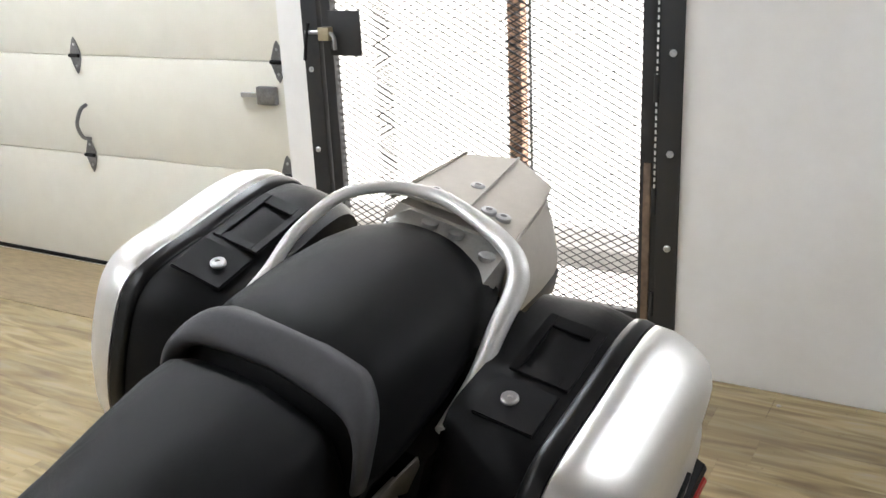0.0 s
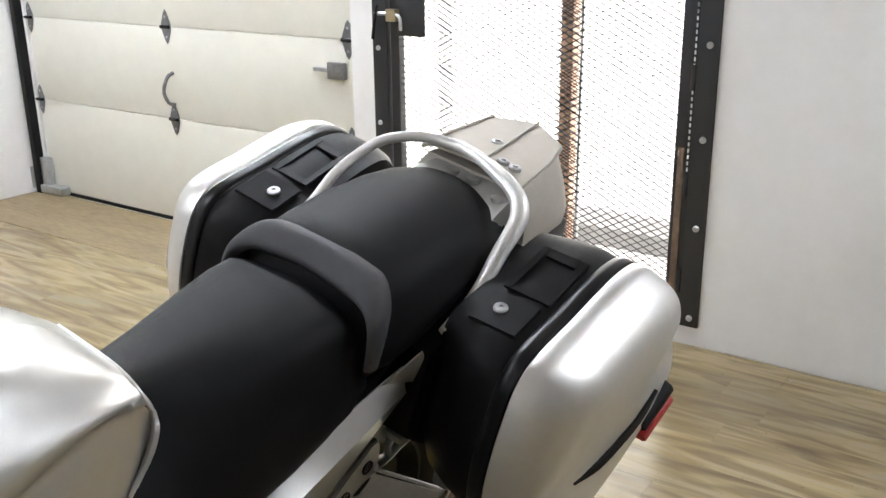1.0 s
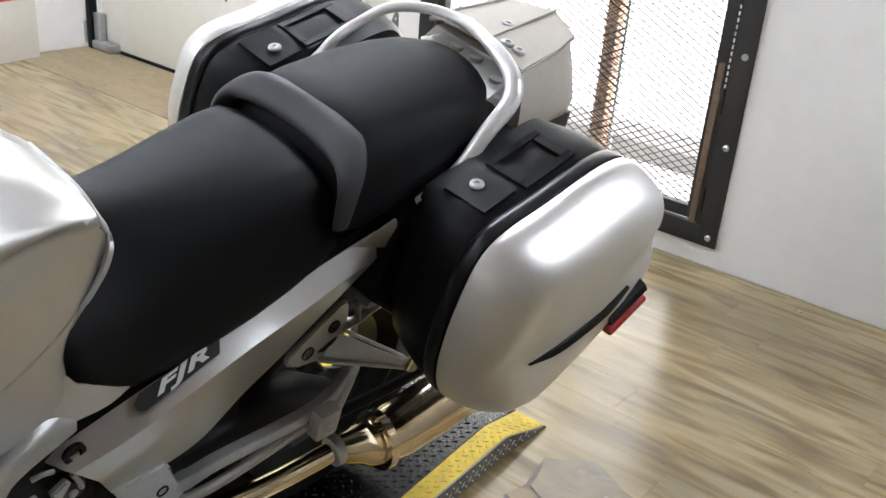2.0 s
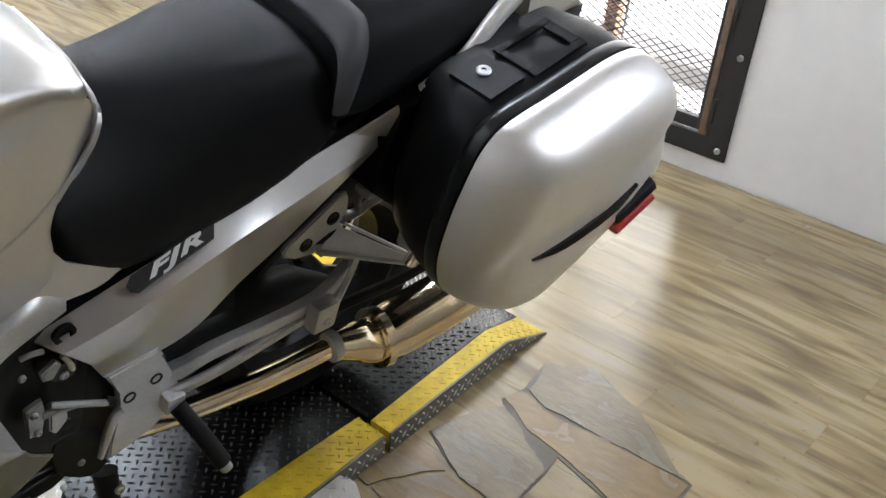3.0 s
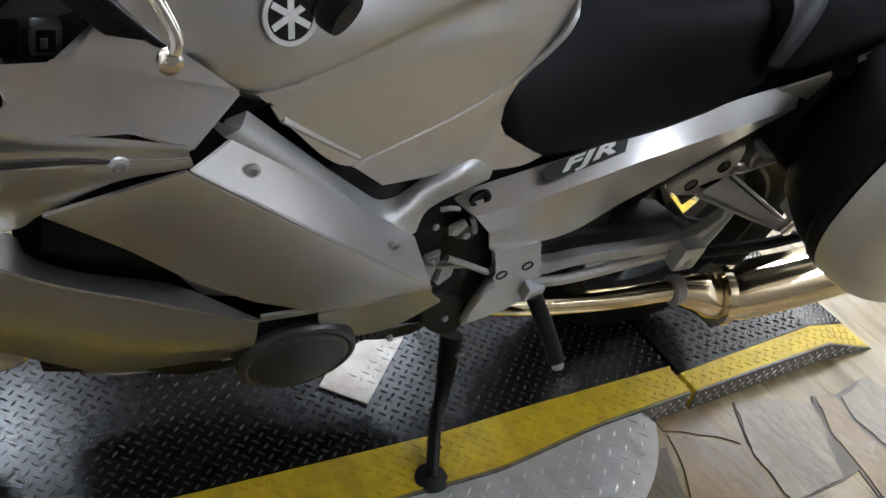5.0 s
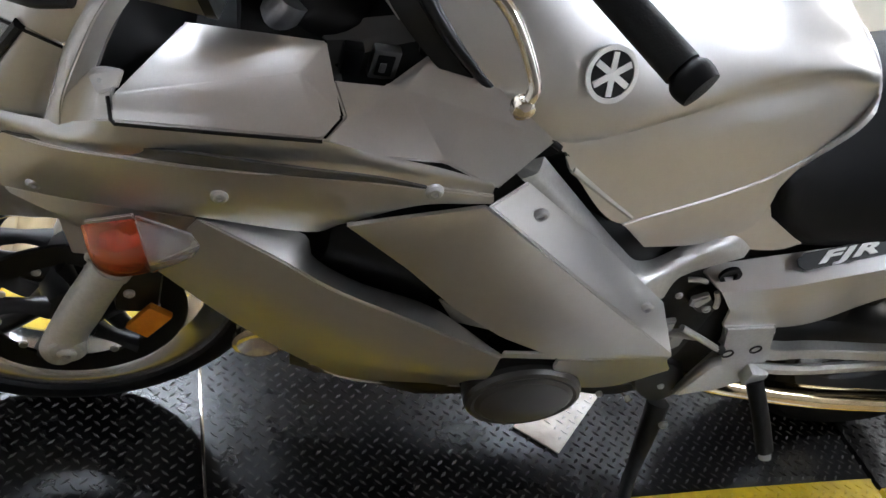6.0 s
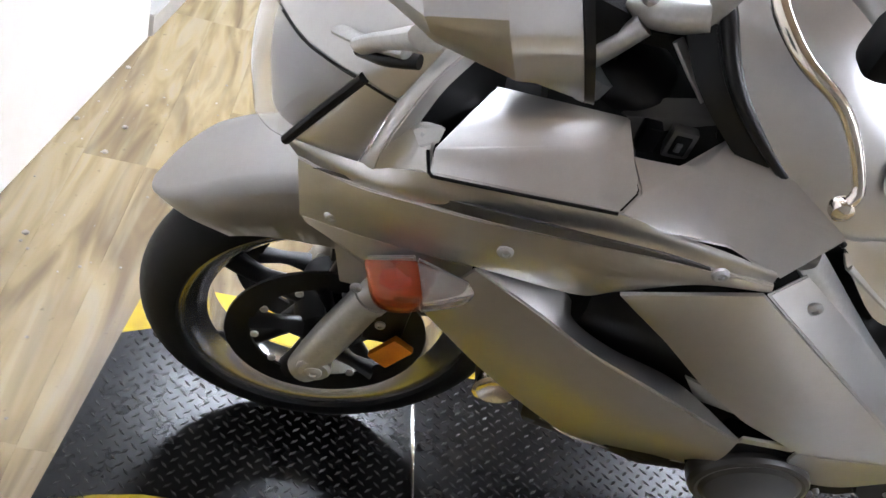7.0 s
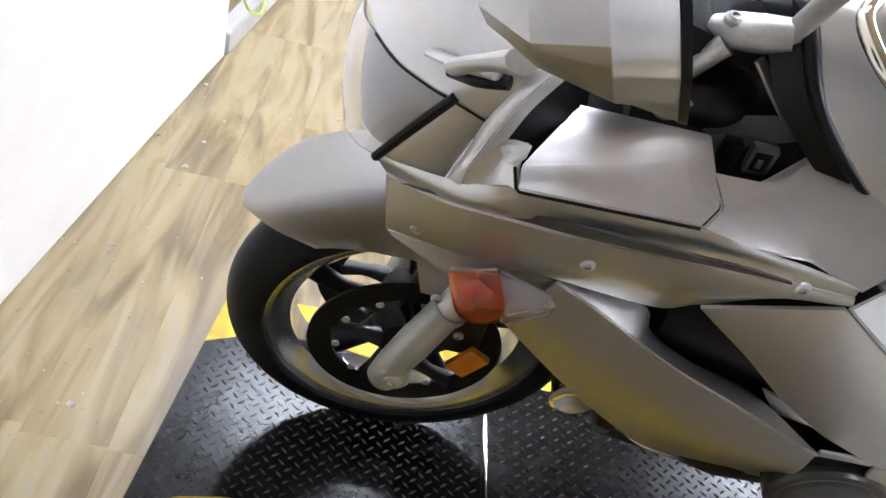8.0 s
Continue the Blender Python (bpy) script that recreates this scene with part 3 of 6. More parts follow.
def expanded_mesh(x0, x1, z0, z1, y, cw=0.052, ch=0.0270, t=0.0019):
    """Expanded metal: zigzag strands that meet at their knuckles."""
    verts, faces = [], []
    cols, rows_ = int((x1 - x0) / (cw / 2)), int((z1 - z0) / ch)
    for r in range(rows_):
        for half in (0, 1):
            zb = z0 + r * ch
            pts = []
            for c in range(cols + 1):
                up = (c + half) % 2
                pts.append((x0 + c * cw / 2, zb + up * ch * 0.5 if half == 0 else zb + ch * 0.5 + up * ch * 0.5 - ch * 0.0))
            for (xa, za), (xb, zb2) in zip(pts, pts[1:]):
                k = len(verts)
                for xx, zz in ((xa, za), (xb, zb2)):
                    verts += [(xx, y - t, zz - t), (xx, y - t, zz + t), (xx, y + t, zz + t), (xx, y + t, zz - t)]
                for i in range(4):
                    faces.append((k + i, k + (i + 1) % 4, k + 4 + (i + 1) % 4, k + 4 + i))
    me = bpy.data.meshes.new("mesh_panel")
    me.from_pydata(verts, [], faces)
    me.materials.append(FRAME_BLACK)
    ob = new("mesh_panel", me)
    ob.parent = gate
    return tagged(ob, "black expanded metal mesh", kind="stuff")


expanded_mesh(L0 + 0.03, L1 - 0.03, DOOR_Z0 + F + 0.03, DOOR_Z1 - F - 0.03, yf + 0.035)
expanded_mesh(-0.66, -0.545, 0.02, DOOR_Z1 + 0.6, 3.87)
expanded_mesh(-1.27, -1.18, 0.02, DOOR_Z1 + 0.6, 3.87)

bm = block((-8, 4.56, -0.05), (8, 4.84, 0.05), 0.01)
tagged(finish(bm, "kerb", material("grey_kerb", (0.30, 0.30, 0.30), 0.8, 0, (0.22, 0.22, 0.22), 20, 0.6), smooth=False), "grey concrete kerb outside the mesh door", "kerb", kind="structure")

# rusty post outside, its colour paled for the daylight glare on it
bm = block((-0.656, 3.88, -0.05), (-0.598, 3.94, 3.2), 0.004)
tagged(finish(bm, "steel_post", material("glare_paled_rust", (0.70, 0.44, 0.30), 0.7, 0, (0.60, 0.36, 0.24), 30, 0.7)), "orange-brown steel post standing outside the mesh door", "post")
bm = block((-0.575, 3.90, -0.05), (-0.562, 3.92, 3.2), 0.002)
tagged(finish(bm, "steel_post", STEEL), "thin grey steel post standing outside the mesh door", "post")


# ---------------------------------------------------------------- motorcycle lift
LX0, LY0, LY1, LZ = -0.27, -0.365, 1.575, 0.055
lift = thing("lift_platform", "low motorcycle lift with black tread plate and yellow edges", "lift")


def lug_rows(x0, x1, y0, y1, z, mat, parent, name="tread_relief", pitch=0.0195, keep=None, zf=None, face_x=None, long=0.0092, wide=0.0027):
    """Raised lozenge lugs of tread plate: a diagonal lattice, each lug square to its neighbours."""
    verts, faces = [], []
    h = pitch / math.sqrt(2)
    for i in range(int((x1 - x0) / h) + 1):
        for j in range(int((y1 - y0) / h) + 1):
            if (i + j) % 2:
                continue
            cx, cy = x0 + (i + 0.5) * h, y0 + (j + 0.5) * h
            if cx > x1 or cy > y1 or keep and not keep(cx, cy):
                continue
            ang = radians(45 if i % 2 else -45)
            ca, sa = math.cos(ang), math.sin(ang)
            k = len(verts)
            zz = z if zf is None else zf(cx, cy)
            for px, py, pz in ((-long, 0, 0), (0, -wide, 0), (long, 0, 0), (0, wide, 0), (-long * 0.66, 0, 0.0016), (0, -wide * 0.4, 0.0020), (long * 0.66, 0, 0.0016), (0, wide * 0.4, 0.0020)):
                qx, qy = cx + px * ca - py * sa, cy + px * sa + py * ca
                if face_x is None:
                    verts.append((qx, qy, (zf(qx, qy) if zf else zz) + pz))
                else:
                    verts.append((face_x(qy) + pz, qy, qx))
            for a in range(4):
                faces.append((k + a, k + (a + 1) % 4, k + 4 + (a + 1) % 4, k + 4 + a))
            faces.append((k + 4, k + 5, k + 6, k + 7))
    me = bpy.data.meshes.new(name)
    me.from_pydata(verts, [], faces)
    me.materials.append(mat)
    ob = new(name, me)
    ob.parent = parent
    return tagged(ob, kind="stuff")


SEAM = 0.215
# the plan of the deck: outer edge and inner edge of the yellow band on the near side, inner edge on the far side
OUT_Y, OUT_X = (-0.388, 0.5, 1.06, 1.30, LY1), (0.350, 0.385, 0.378, 0.338, 0.314)
INN_Y, INN_X = (-0.385, -0.30, -0.22, 0.5, 0.97, 1.21, LY1), (0.318, 0.272, 0.257, 0.270, 0.269, 0.253, 0.236)
FAR_Y, FAR_X = (-0.345, -0.26, LY1), (-0.105, -0.150, -0.150)


def out_x(y):
    return float(np.interp(y, OUT_Y, OUT_X))


def inn_x(y):
    return float(np.interp(y, INN_Y, INN_X))


def far_x(y):
    return float(np.interp(y, FAR_Y, FAR_X))


def front_y(x):
    return -0.345 - 0.09 * (x + 0.155)


def deck_strip(name, west, east, a, b, mat, label="", top=LZ):
    """A piece of the deck between two edge lines, from a to b along the lift; a None follows the skewed front edge."""
    ys = np.linspace(-0.30 if a is None else a, b, 28)
    ring = [(west(y), y) for y in ys[::-1]]
    if a is None:
        wx, ex = west(-0.35), east(-0.38)
        ring += [(wx, front_y(wx)), (ex, front_y(ex))]
    ring += [(east(y), y) for y in ys]
    bm = slab(ring, 0.0, top, axis=2, bevel=0.0012)
    return part(name, bm, mat, lift, label)


EDGE = lambda y: LX0
for a, b in ((None, SEAM - 0.003), (SEAM + 0.003, LY1)):
    deck_strip("deck", lambda y: far_x(y) + 0.0005, lambda y: inn_x(y) - 0.0005, a, b, PLATE_BLACK)
    deck_strip("edge_band", inn_x, out_x, a, b, PLATE_YELLOW, "yellow painted edge band")
    deck_strip("edge_band", EDGE, far_x, a, b, PLATE_YELLOW, "yellow painted edge band")
    deck_strip("side_plate", lambda y: out_x(y) + 0.0005, lambda y: out_x(y) + 0.006, b - (b - (a or LY0)), b, PLATE_SIDE, "dark bare tread plate side", LZ - 0.002)
part("seam_strip", block((LX0 + 0.02, SEAM - 0.0028, 0.02), (0.262, SEAM + 0.0028, LZ + 0.004), 0.001), CHROME, lift, "bright steel seam strip")
lug_rows(0.004, LZ - 0.004, LY0, LY1, 0, LUG_BARE, lift, face_x=lambda y: out_x(y) + 0.006)
lug_rows(-0.16, 0.32, LY0, LY1, LZ, LUG_BLACK, lift, keep=lambda x, y: far_x(y) + 0.008 < x < inn_x(y) - 0.006 and y > front_y(x) + 0.012 and abs(y - SEAM) > 0.012)
lug_rows(0.236, 0.40, LY0, LY1, LZ, PLATE_YELLOW, lift, keep=lambda x, y: inn_x(y) + 0.006 < x < out_x(y) - 0.008 and y > front_y(x) + 0.012)
# half-round bare plate that carries the side stand, level with the deck
CX, CY, CR = 0.172, 1.066, 0.42
arc = [(CX + CR * math.cos(radians(a)), CY + CR * math.sin(radians(a))) for a in np.arange(-66, 62.1, 2)]
arc = [p for p in arc if p[0] > out_x(p[1]) + 0.012]
part("stand_plate", slab(arc + [(out_x(y) + 0.0075, y) for y in np.linspace(arc[-1][1] - 0.01, arc[0][1] + 0.01, 14)], 0.044, 0.050, axis=2, bevel=0.0015), PLATE_BARE, lift, "half-round bare tread plate beside the deck")
lug_rows(0.32, CX + CR, CY - CR, CY + CR, 0.050, LUG_BARE, lift, pitch=0.028, long=0.0125, wide=0.0030,
         keep=lambda x, y: (x - CX) ** 2 + (y - CY) ** 2 < (CR - 0.014) ** 2 and x > out_x(y) + 0.018)
for y in (0.85, 1.07, 1.3):
    part("plate_bracket", block((out_x(y) + 0.008, y - 0.015, 0.0), (out_x(y) + 0.05, y + 0.015, 0.0438), 0.002), PLATE_SIDE, lift)

ramp = thing("lift_ramp", "short tread plate ramp with yellow edge, hinged to the lift", "ramp")
RY0, RY1, RY2 = LY1 + 0.014, 2.05, 2.228


def ramp_z(x, y):
    return LZ if y < RY1 else max(0.004, LZ - (LZ - 0.004) * (y - RY1) / (RY2 - RY1))


def ramp_in(y):
    return float(np.interp(y, (RY0, RY1, RY2), (0.262, 0.212, 0.186)))


def ramp_out(y):
    return float(np.interp(y, (RY0, 1.742, RY1, RY2), (0.317, 0.303, 0.277, 0.280)))


def ramp_strip(name, west, east, mat, label=""):
    """A strip of the ramp between two edge lines: level first, then sloping to the floor."""
    bm = bmesh.new()
    rows = []
    for y in (RY0, 1.742, RY1, RY2):
        z = ramp_z(0, y)
        rows.append([bm.verts.new(p) for p in ((west(y), y, 0), (east(y), y, 0), (east(y), y, z), (west(y), y, z))])
    for p, q in zip(rows, rows[1:]):
        for k in range(4):
            bm.faces.new((p[k], p[(k + 1) % 4], q[(k + 1) % 4], q[k]))
    bm.faces.new(rows[0]), bm.faces.new(rows[-1])
    bmesh.ops.bevel(bm, geom=[e for e in bm.edges if abs(e.verts[0].co.y - e.verts[1].co.y) > 0.05 and e.verts[0].co.z > 0.003], offset=0.0015, segments=2, affect="EDGES")
    return part(name, bm, mat, ramp, label, 25)


ramp_strip("deck", lambda y: -0.21, lambda y: ramp_in(y) - 0.0005, PLATE_BLACK)
ramp_strip("edge_band", ramp_in, ramp_out, PLATE_YELLOW, "yellow painted edge band")
ramp_strip("edge_band", lambda y: -0.40, lambda y: -0.2105, PLATE_YELLOW, "yellow painted edge band")
ramp_strip("side_plate", lambda y: ramp_out(y) + 0.0005, lambda y: ramp_out(y) + 0.006, PLATE_SIDE, "dark bare tread plate side")
lug_rows(0.004, LZ - 0.004, RY0, RY2, 0, LUG_BARE, ramp, face_x=lambda y: ramp_out(y) + 0.006, keep=lambda x, y: x < ramp_z(0, y) - 0.006)
lug_rows(-0.205, 0.262, RY0, RY1, LZ, PLATE_BLACK, ramp, keep=lambda x, y: x < ramp_in(y) - 0.008)
lug_rows(-0.205, 0.262, RY1, RY2 - 0.012, LZ, LUG_BARE, ramp, zf=ramp_z, pitch=0.014, long=0.0064, wide=0.002, keep=lambda x, y: x < ramp_in(y) - 0.008)
lug_rows(0.18, 0.32, RY0, RY2 - 0.012, LZ, PLATE_YELLOW, ramp, zf=ramp_z, keep=lambda x, y: ramp_in(y) + 0.007 < x < ramp_out(y) - 0.008)


# ---------------------------------------------------------------- motorcycle
# its own axes: x to its left, y to its rear, z up along the leaning frame
LEAN = 14.0
MID = 0.013
bike = thing("motorcycle", "silver sport touring motorcycle leaning on its side stand on the lift", "motorcycle",
             at=pose(0, 0, LZ, 0, LEAN, 0))


def mir(pts, mid=MID):
    return [(2 * mid - p[0], p[1], p[2]) for p in pts]


# front wheel
WC = (-0.010, 0.003, 0.309)
wheel = thing("front_wheel", "", "")
wheel.parent = bike
wheel.matrix_basis = pose(*WC, 0, 0, 3)
prof = []
for k in range(-10, 11):
    a = k / 10 * radians(100)
    prof.append((0.058 * math.sin(a), 0.243 + 0.054 * math.cos(a)))
prof = [(0.046, 0.226)] + [(-x, r) for x, r in prof] + [(-0.046, 0.226)]
part("tyre", lathe(prof, sides=72, closed=True), RUBBER, wheel, "black road tyre")
part("rim", lathe([(-0.052, 0.2345), (-0.047, 0.236), (-0.043, 0.226), (-0.036, 0.215), (-0.02, 0.20), (0.02, 0.20), (0.036, 0.215), (0.043, 0.226), (0.047, 0.236), (0.052, 0.2345),
                   (0.052, 0.2270), (0.047, 0.2255), (0.0465, 0.2215), (0.049, 0.2205), (0.046, 0.2130), (0.034, 0.1990), (0.026, 0.1900), (-0.026, 0.1900), (-0.040, 0.205), (-0.049, 0.225)], sides=72, closed=True), RIM, wheel, "silver cast rim", 25)
for s in range(5):
    a = radians(154 + 72 * s)
    p = [(0.0, 0.04 * math.cos(a), 0.04 * math.sin(a)), (0.004, 0.12 * math.cos(a + 0.05), 0.12 * math.sin(a + 0.05)), (0.0, 0.196 * math.cos(a), 0.196 * math.sin(a))]
    part("spoke", tube(p, [0.024, 0.015, 0.019], 14, 10), BLACK_SMOOTH, wheel)
for s in range(10):
    a = 2 * math.pi * s / 10 + 0.2
    part("disc_rivet", lathe([(0.064, 0.0065), (0.0675, 0.0065), (0.0685, 0.004)], "X", (0, 0.112 * math.cos(a), 0.112 * math.sin(a)), 12), STEEL, wheel)
part("hub", lathe([(-0.07, 0.03), (-0.06, 0.045), (-0.02, 0.055), (0.02, 0.055), (0.06, 0.045), (0.07, 0.03)], sides=32), SOOT, wheel)
for u in (0.064, -0.064):
    ring = part("brake_disc", lathe([(u - 0.0025, 0.118), (u - 0.0025, 0.158), (u + 0.0025, 0.158), (u + 0.0025, 0.118)], sides=64, closed=True), SOOT, wheel, "dark steel brake disc")
    for s in range(5):
        a = 2 * math.pi * s / 5 + 0.3
        part("carrier_arm", tube([(u, 0.04 * math.cos(a), 0.04 * math.sin(a)), (u, 0.08 * math.cos(a + 0.1), 0.08 * math.sin(a + 0.1)), (u, 0.122 * math.cos(a + 0.2), 0.122 * math.sin(a + 0.2))], [0.020, 0.012, 0.018], 8, 8, flat=0.4), BLACK_SMOOTH, ring)

# front fork
for s in (1, -1):
    off = 0.108 * s - 0.012
    leg = part("fork_leg", tube([(off, -0.018, 0.272), (off, 0.0, 0.335), (off, 0.045, 0.47), (off, 0.085, 0.59)], [0.027, 0.029, 0.027, 0.028], 24, 20), SILVER_DULL, bike, "pale aluminium fork slider")
    part("fork_collar", tube([(off, 0.047, 0.475), (off, 0.051, 0.487)], 0.0305, 4, 20, straight=True), SILVER_DULL, leg)
    part("axle_clamp", lathe([(-0.022, 0.027), (0.022, 0.027), (0.026, 0.023)], "X", (off, -0.004, 0.302), 24), SILVER_DULL, leg)
    part("axle_bolt", bolt(bmesh.new(), (off + 0.024 * s, -0.004, 0.302), 0.014, "X", 0.008 * s), STEEL, leg)
    part("stanchion", tube([(off, 0.085, 0.59), (off, 0.21, 0.95)], 0.022, 6, 16, straight=True), STEEL, leg)
    cal = part("brake_caliper", block((off - 0.05 * s - 0.03, 0.055, 0.34), (off - 0.05 * s + 0.03, 0.12, 0.45), 0.014), BLACK_SMOOTH, bike, "black brake caliper")
    part("caliper_bolt", bolt(bmesh.new(), (off + 0.0 * s, 0.075, 0.42), 0.008, "X", 0.006 * s), STEEL, cal)
bm = block((-0.006, -0.034, -0.019), (0.006, 0.034, 0.019), 0.003)
bmesh.ops.transform(bm, matrix=pose(0.088, 0.106, 0.343, 62, 0, -8), verts=bm.verts)
part("side_reflector", bm, REFLECT_AMBER, bike, "amber side reflector")

# front mudguard: an arch over the tyre
bm = bmesh.new()
rows = []
N, M = 30, 16
for i in range(N + 1):
    f = i / N
    ang = radians(36 + f * 84)
    taper = max(0.25, min(1.0, (f / 0.20) ** 0.42)) if f < 0.20 else 1.0
    drop = 0.045 + 0.055 * min(1.0, f / 0.5) + (0.05 * max(0.0, (f - 0.55) / 0.45))
    row = []
    for j in range(M + 1):
        s = j / M * 2 - 1
        hw = 0.082 * taper
        k = abs(s)
        u = hw * math.copysign(math.sin(min(1.0, k * 1.25) * math.pi / 2), s)
        r = 0.352 - 0.016 * k * k - max(0.0, k - 0.55) / 0.45 * drop * taper
        row.append(bm.verts.new((WC[0] + u, WC[1] - r * math.cos(ang), WC[2] + r * math.sin(ang))))
    rows.append(row)
for a, b in zip(rows, rows[1:]):
    for j in range(M):
        bm.faces.new((a[j], a[j + 1], b[j + 1], b[j]))
bmesh.ops.solidify(bm, geom=bm.faces, thickness=0.003)
fender = part("front_fender", bm, SILVER, bike, "silver painted front mudguard", 60)
part("fender_stay", sheet([[(0.082, -0.03, 0.60), (0.092, 0.03, 0.60)], [(0.095, 0.0, 0.50), (0.098, 0.045, 0.50)]], 6, 3), SILVER, fender)
part("stay_bolt", bolt(bmesh.new(), (0.102, 0.024, 0.505), 0.009, "X", 0.006), STEEL, fender)

# upper fairing: bolted strip
top = [(.142, -.090, .770), (.183, -.026, .787), (.220, .041, .817), (.248, .129, .839), (.270, .279, .863), (.282, .424, .871)]
low = [(.132, -.074, .662), (.165, .004, .684), (.189, .074, .702), (.210, .132, .722), (.226, .257, .727), (.250, .289, .774), (.270, .356, .835), (.282, .428, .858)]
strip = part("fairing_strip", sheet([top, low], 44, 6, 0.006, bulge=0.005), SILVER, bike, "silver fairing strip with three screws")
part("signal_panel", sheet([[(.131, -.070, .660), (.163, .006, .682), (.187, .075, .700), (.208, .134, .718)],
                            [(.136, -.064, .656), (.162, .010, .640), (.182, .085, .630), (.198, .145, .650)],
                            [(.130, -.060, .652), (.152, .018, .616), (.165, .110, .560), (.180, .150, .560)]], 20, 5, 0.005), SILVER, bike, "silver panel round the turn signal")
for at in ((.152, -.036, .696), (.242, .151, .796), (.300, .349, .891)):
    part("screw", bolt(bmesh.new(), at, 0.0095, "X", 0.006), STEEL, strip)

# cowl above the strip, with its shoulder
groove = [(.138, -.089, .768), (.179, -.025, .784), (.216, .042, .814), (.244, .130, .836), (.266, .280, .860), (.278, .424, .868)]
shoulder = [(.148, -.104, .798), (.187, -.024, .808), (.233, .036, .845), (0.255, 0.158, 0.872), (0.263, 0.289, 0.887), (0.272, 0.357, 0.885), (.281, .420, .884)]
deck = [(.150, -.100, .804), (.182, -.016, .822), (0.240, 0.043, 0.884), (0.256, 0.143, 0.898), (0.260, 0.239, 0.904), (0.258, 0.291, 0.893), (0.266, 0.358, 0.890), (.279, .416, .888)]
# dark sheet laid in for the shaded band between strip and cowl
shade_line = [(.155, -.068, .769), (.184, -.021, .793), (.224, .045, .826), (.253, .119, .848), (.271, .219, .864), (.279, .299, .873), (.283, .350, .874)]
part("cowl_shade_sheet", sheet([shade_line, [(u + .006 - .002 * abs(k - 3), y - .002, w + .022 - .0065 * abs(k - 3)) for k, (u, y, w) in enumerate(shade_line)]], 40, 3, 0.003), DASH, bike, "dark sheet for the shaded band between fairing strip and cowl")
part("side_cowl", sheet([groove, shoulder, deck], 48, 6, 0.005, soft_across=True), SILVER, bike, "silver painted side cowl", 60)
part("cowl_corner", shell([(0.189, 0.249, 0.924), (0.189, 0.303, 0.922), (.148, .369, .961), (.262, .472, .940), (.281, .424, .880), (0.259, 0.292, 0.889), (0.260, 0.238, 0.905), (0.192, 0.325, 0.926), (0.257, 0.369, 0.888), (0.231, 0.260, 0.913)],
                          [(0, 1, 7, 9), (9, 7, 8, 5, 6), (1, 2, 7), (7, 2, 3), (7, 3, 4, 8)], 0.005, 0.011), SILVER, bike, "silver folded cowl corner beside the dash", 60)
lid = part("glovebox_lid", shell([(0.250, 0.043, 0.894), (0.261, 0.235, 0.908), (0.237, 0.255, 0.919), (.158, .241, .947), (.11, .105, .910), (0.228, 0.042, 0.909), (0.203, 0.211, 0.939)],
                                 [(0, 1, 6, 5), (1, 2, 6), (2, 3, 6), (5, 6, 3, 4)], 0.004, 0.0045), SILVER, bike, "silver glove box lid", 60)
part("lid_seam", tube([(0.224, 0.037, 0.900), (0.249, 0.042, 0.890), (0.257, 0.141, 0.899), (0.261, 0.236, 0.905)], 0.0020, 30, 6, straight=True), BLACK_SMOOTH, lid)
part("dash_panel", sheet([[(.166, .256, .886), (.152, .334, .890)], [(.13, .248, .925), (.140, .374, .962)], [(.10, .228, .922), (.122, .345, .972)]], 14, 5, 0.004), DASH, bike, "dark grey plastic dash panel")
sock = part("power_socket", block((.146, .292, .906), (.160, .322, .944), 0.003), DASH, bike, "small square power socket")
part("socket_recess", block((.158, .297, .912), (.1615, .316, .939), 0.002), BLACK, sock)
part("socket_pin", block((.160, .301, .918), (.1635, .308, .930), 0.001), DASH, sock)
part("dash_step", block((.140, .262, .905), (.158, .284, .938), 0.003), BLACK, bike)
part("socket_cap", lathe([(-0.002, 0.012), (0.004, 0.012), (0.005, 0.008)], "X", (.149, .352, .948), 16), BLACK, bike)
part("cockpit_shroud", loops([[(.14, .16, .86), (.095, .16, .93), (-.10, .16, .93), (-.14, .16, .86)], [(.145, .26, .87), (.10, .25, .93), (-.10, .25, .93), (-.15, .26, .87)],
                              [(.140, .34, .87), (.115, .34, .965), (-.12, .34, .985), (-.15, .34, .87)], [(.17, .47, .87), (.13, .45, 1.03), (-.13, .45, 1.03), (-.17, .47, .87)]], 28), SOOT, bike, "black cockpit shroud", 50)
part("steering_cover", lathe([(-.03, .058), (-.008, .056), (.008, .044), (.016, .024), (.018, .004)], "Z", (.066, .256, .950), 28), BLACK_SMOOTH, bike, "glossy black steering head cover")
part("fork_tube", tube([(.098, .185, .955), (.096, .212, .990), (.094, .232, 1.018)], .013, 8, 14), STEEL, bike, "bright steel fork tube")
part("inner_stay", tube([(.128, .318, .965), (.112, .292, .992), (.098, .272, 1.012)], [.004, .008, .009], 10, 10, flat=0.6), SILVER_DULL, bike)

# headlight, its lower panel, front cowl and pillar
lamp_line = [[(.141, -.108, .795), (.164, -.077, .87), (.187, -.043, .938)], [(.122, -.130, .788), (.138, -.118, .864), (.150, -.092, .931)],
             [(.085, -.150, .780), (.090, -.155, .855), (.086, -.132, .922)], [(.035, -.158, .773), (.035, -.166, .848), (.03, -.153, .908)]]
lamp_line += [mir(r, 0) for r in lamp_line[::-1]]
part("headlight_lens", sheet(lamp_line, 24, 6, 0.003, soft_across=True), CLEAR, bike, "clear headlight lens", 60)
bowl_line = [[(u * 0.90, y + 0.022, w + 0.004) for u, y, w in r] for r in lamp_line]
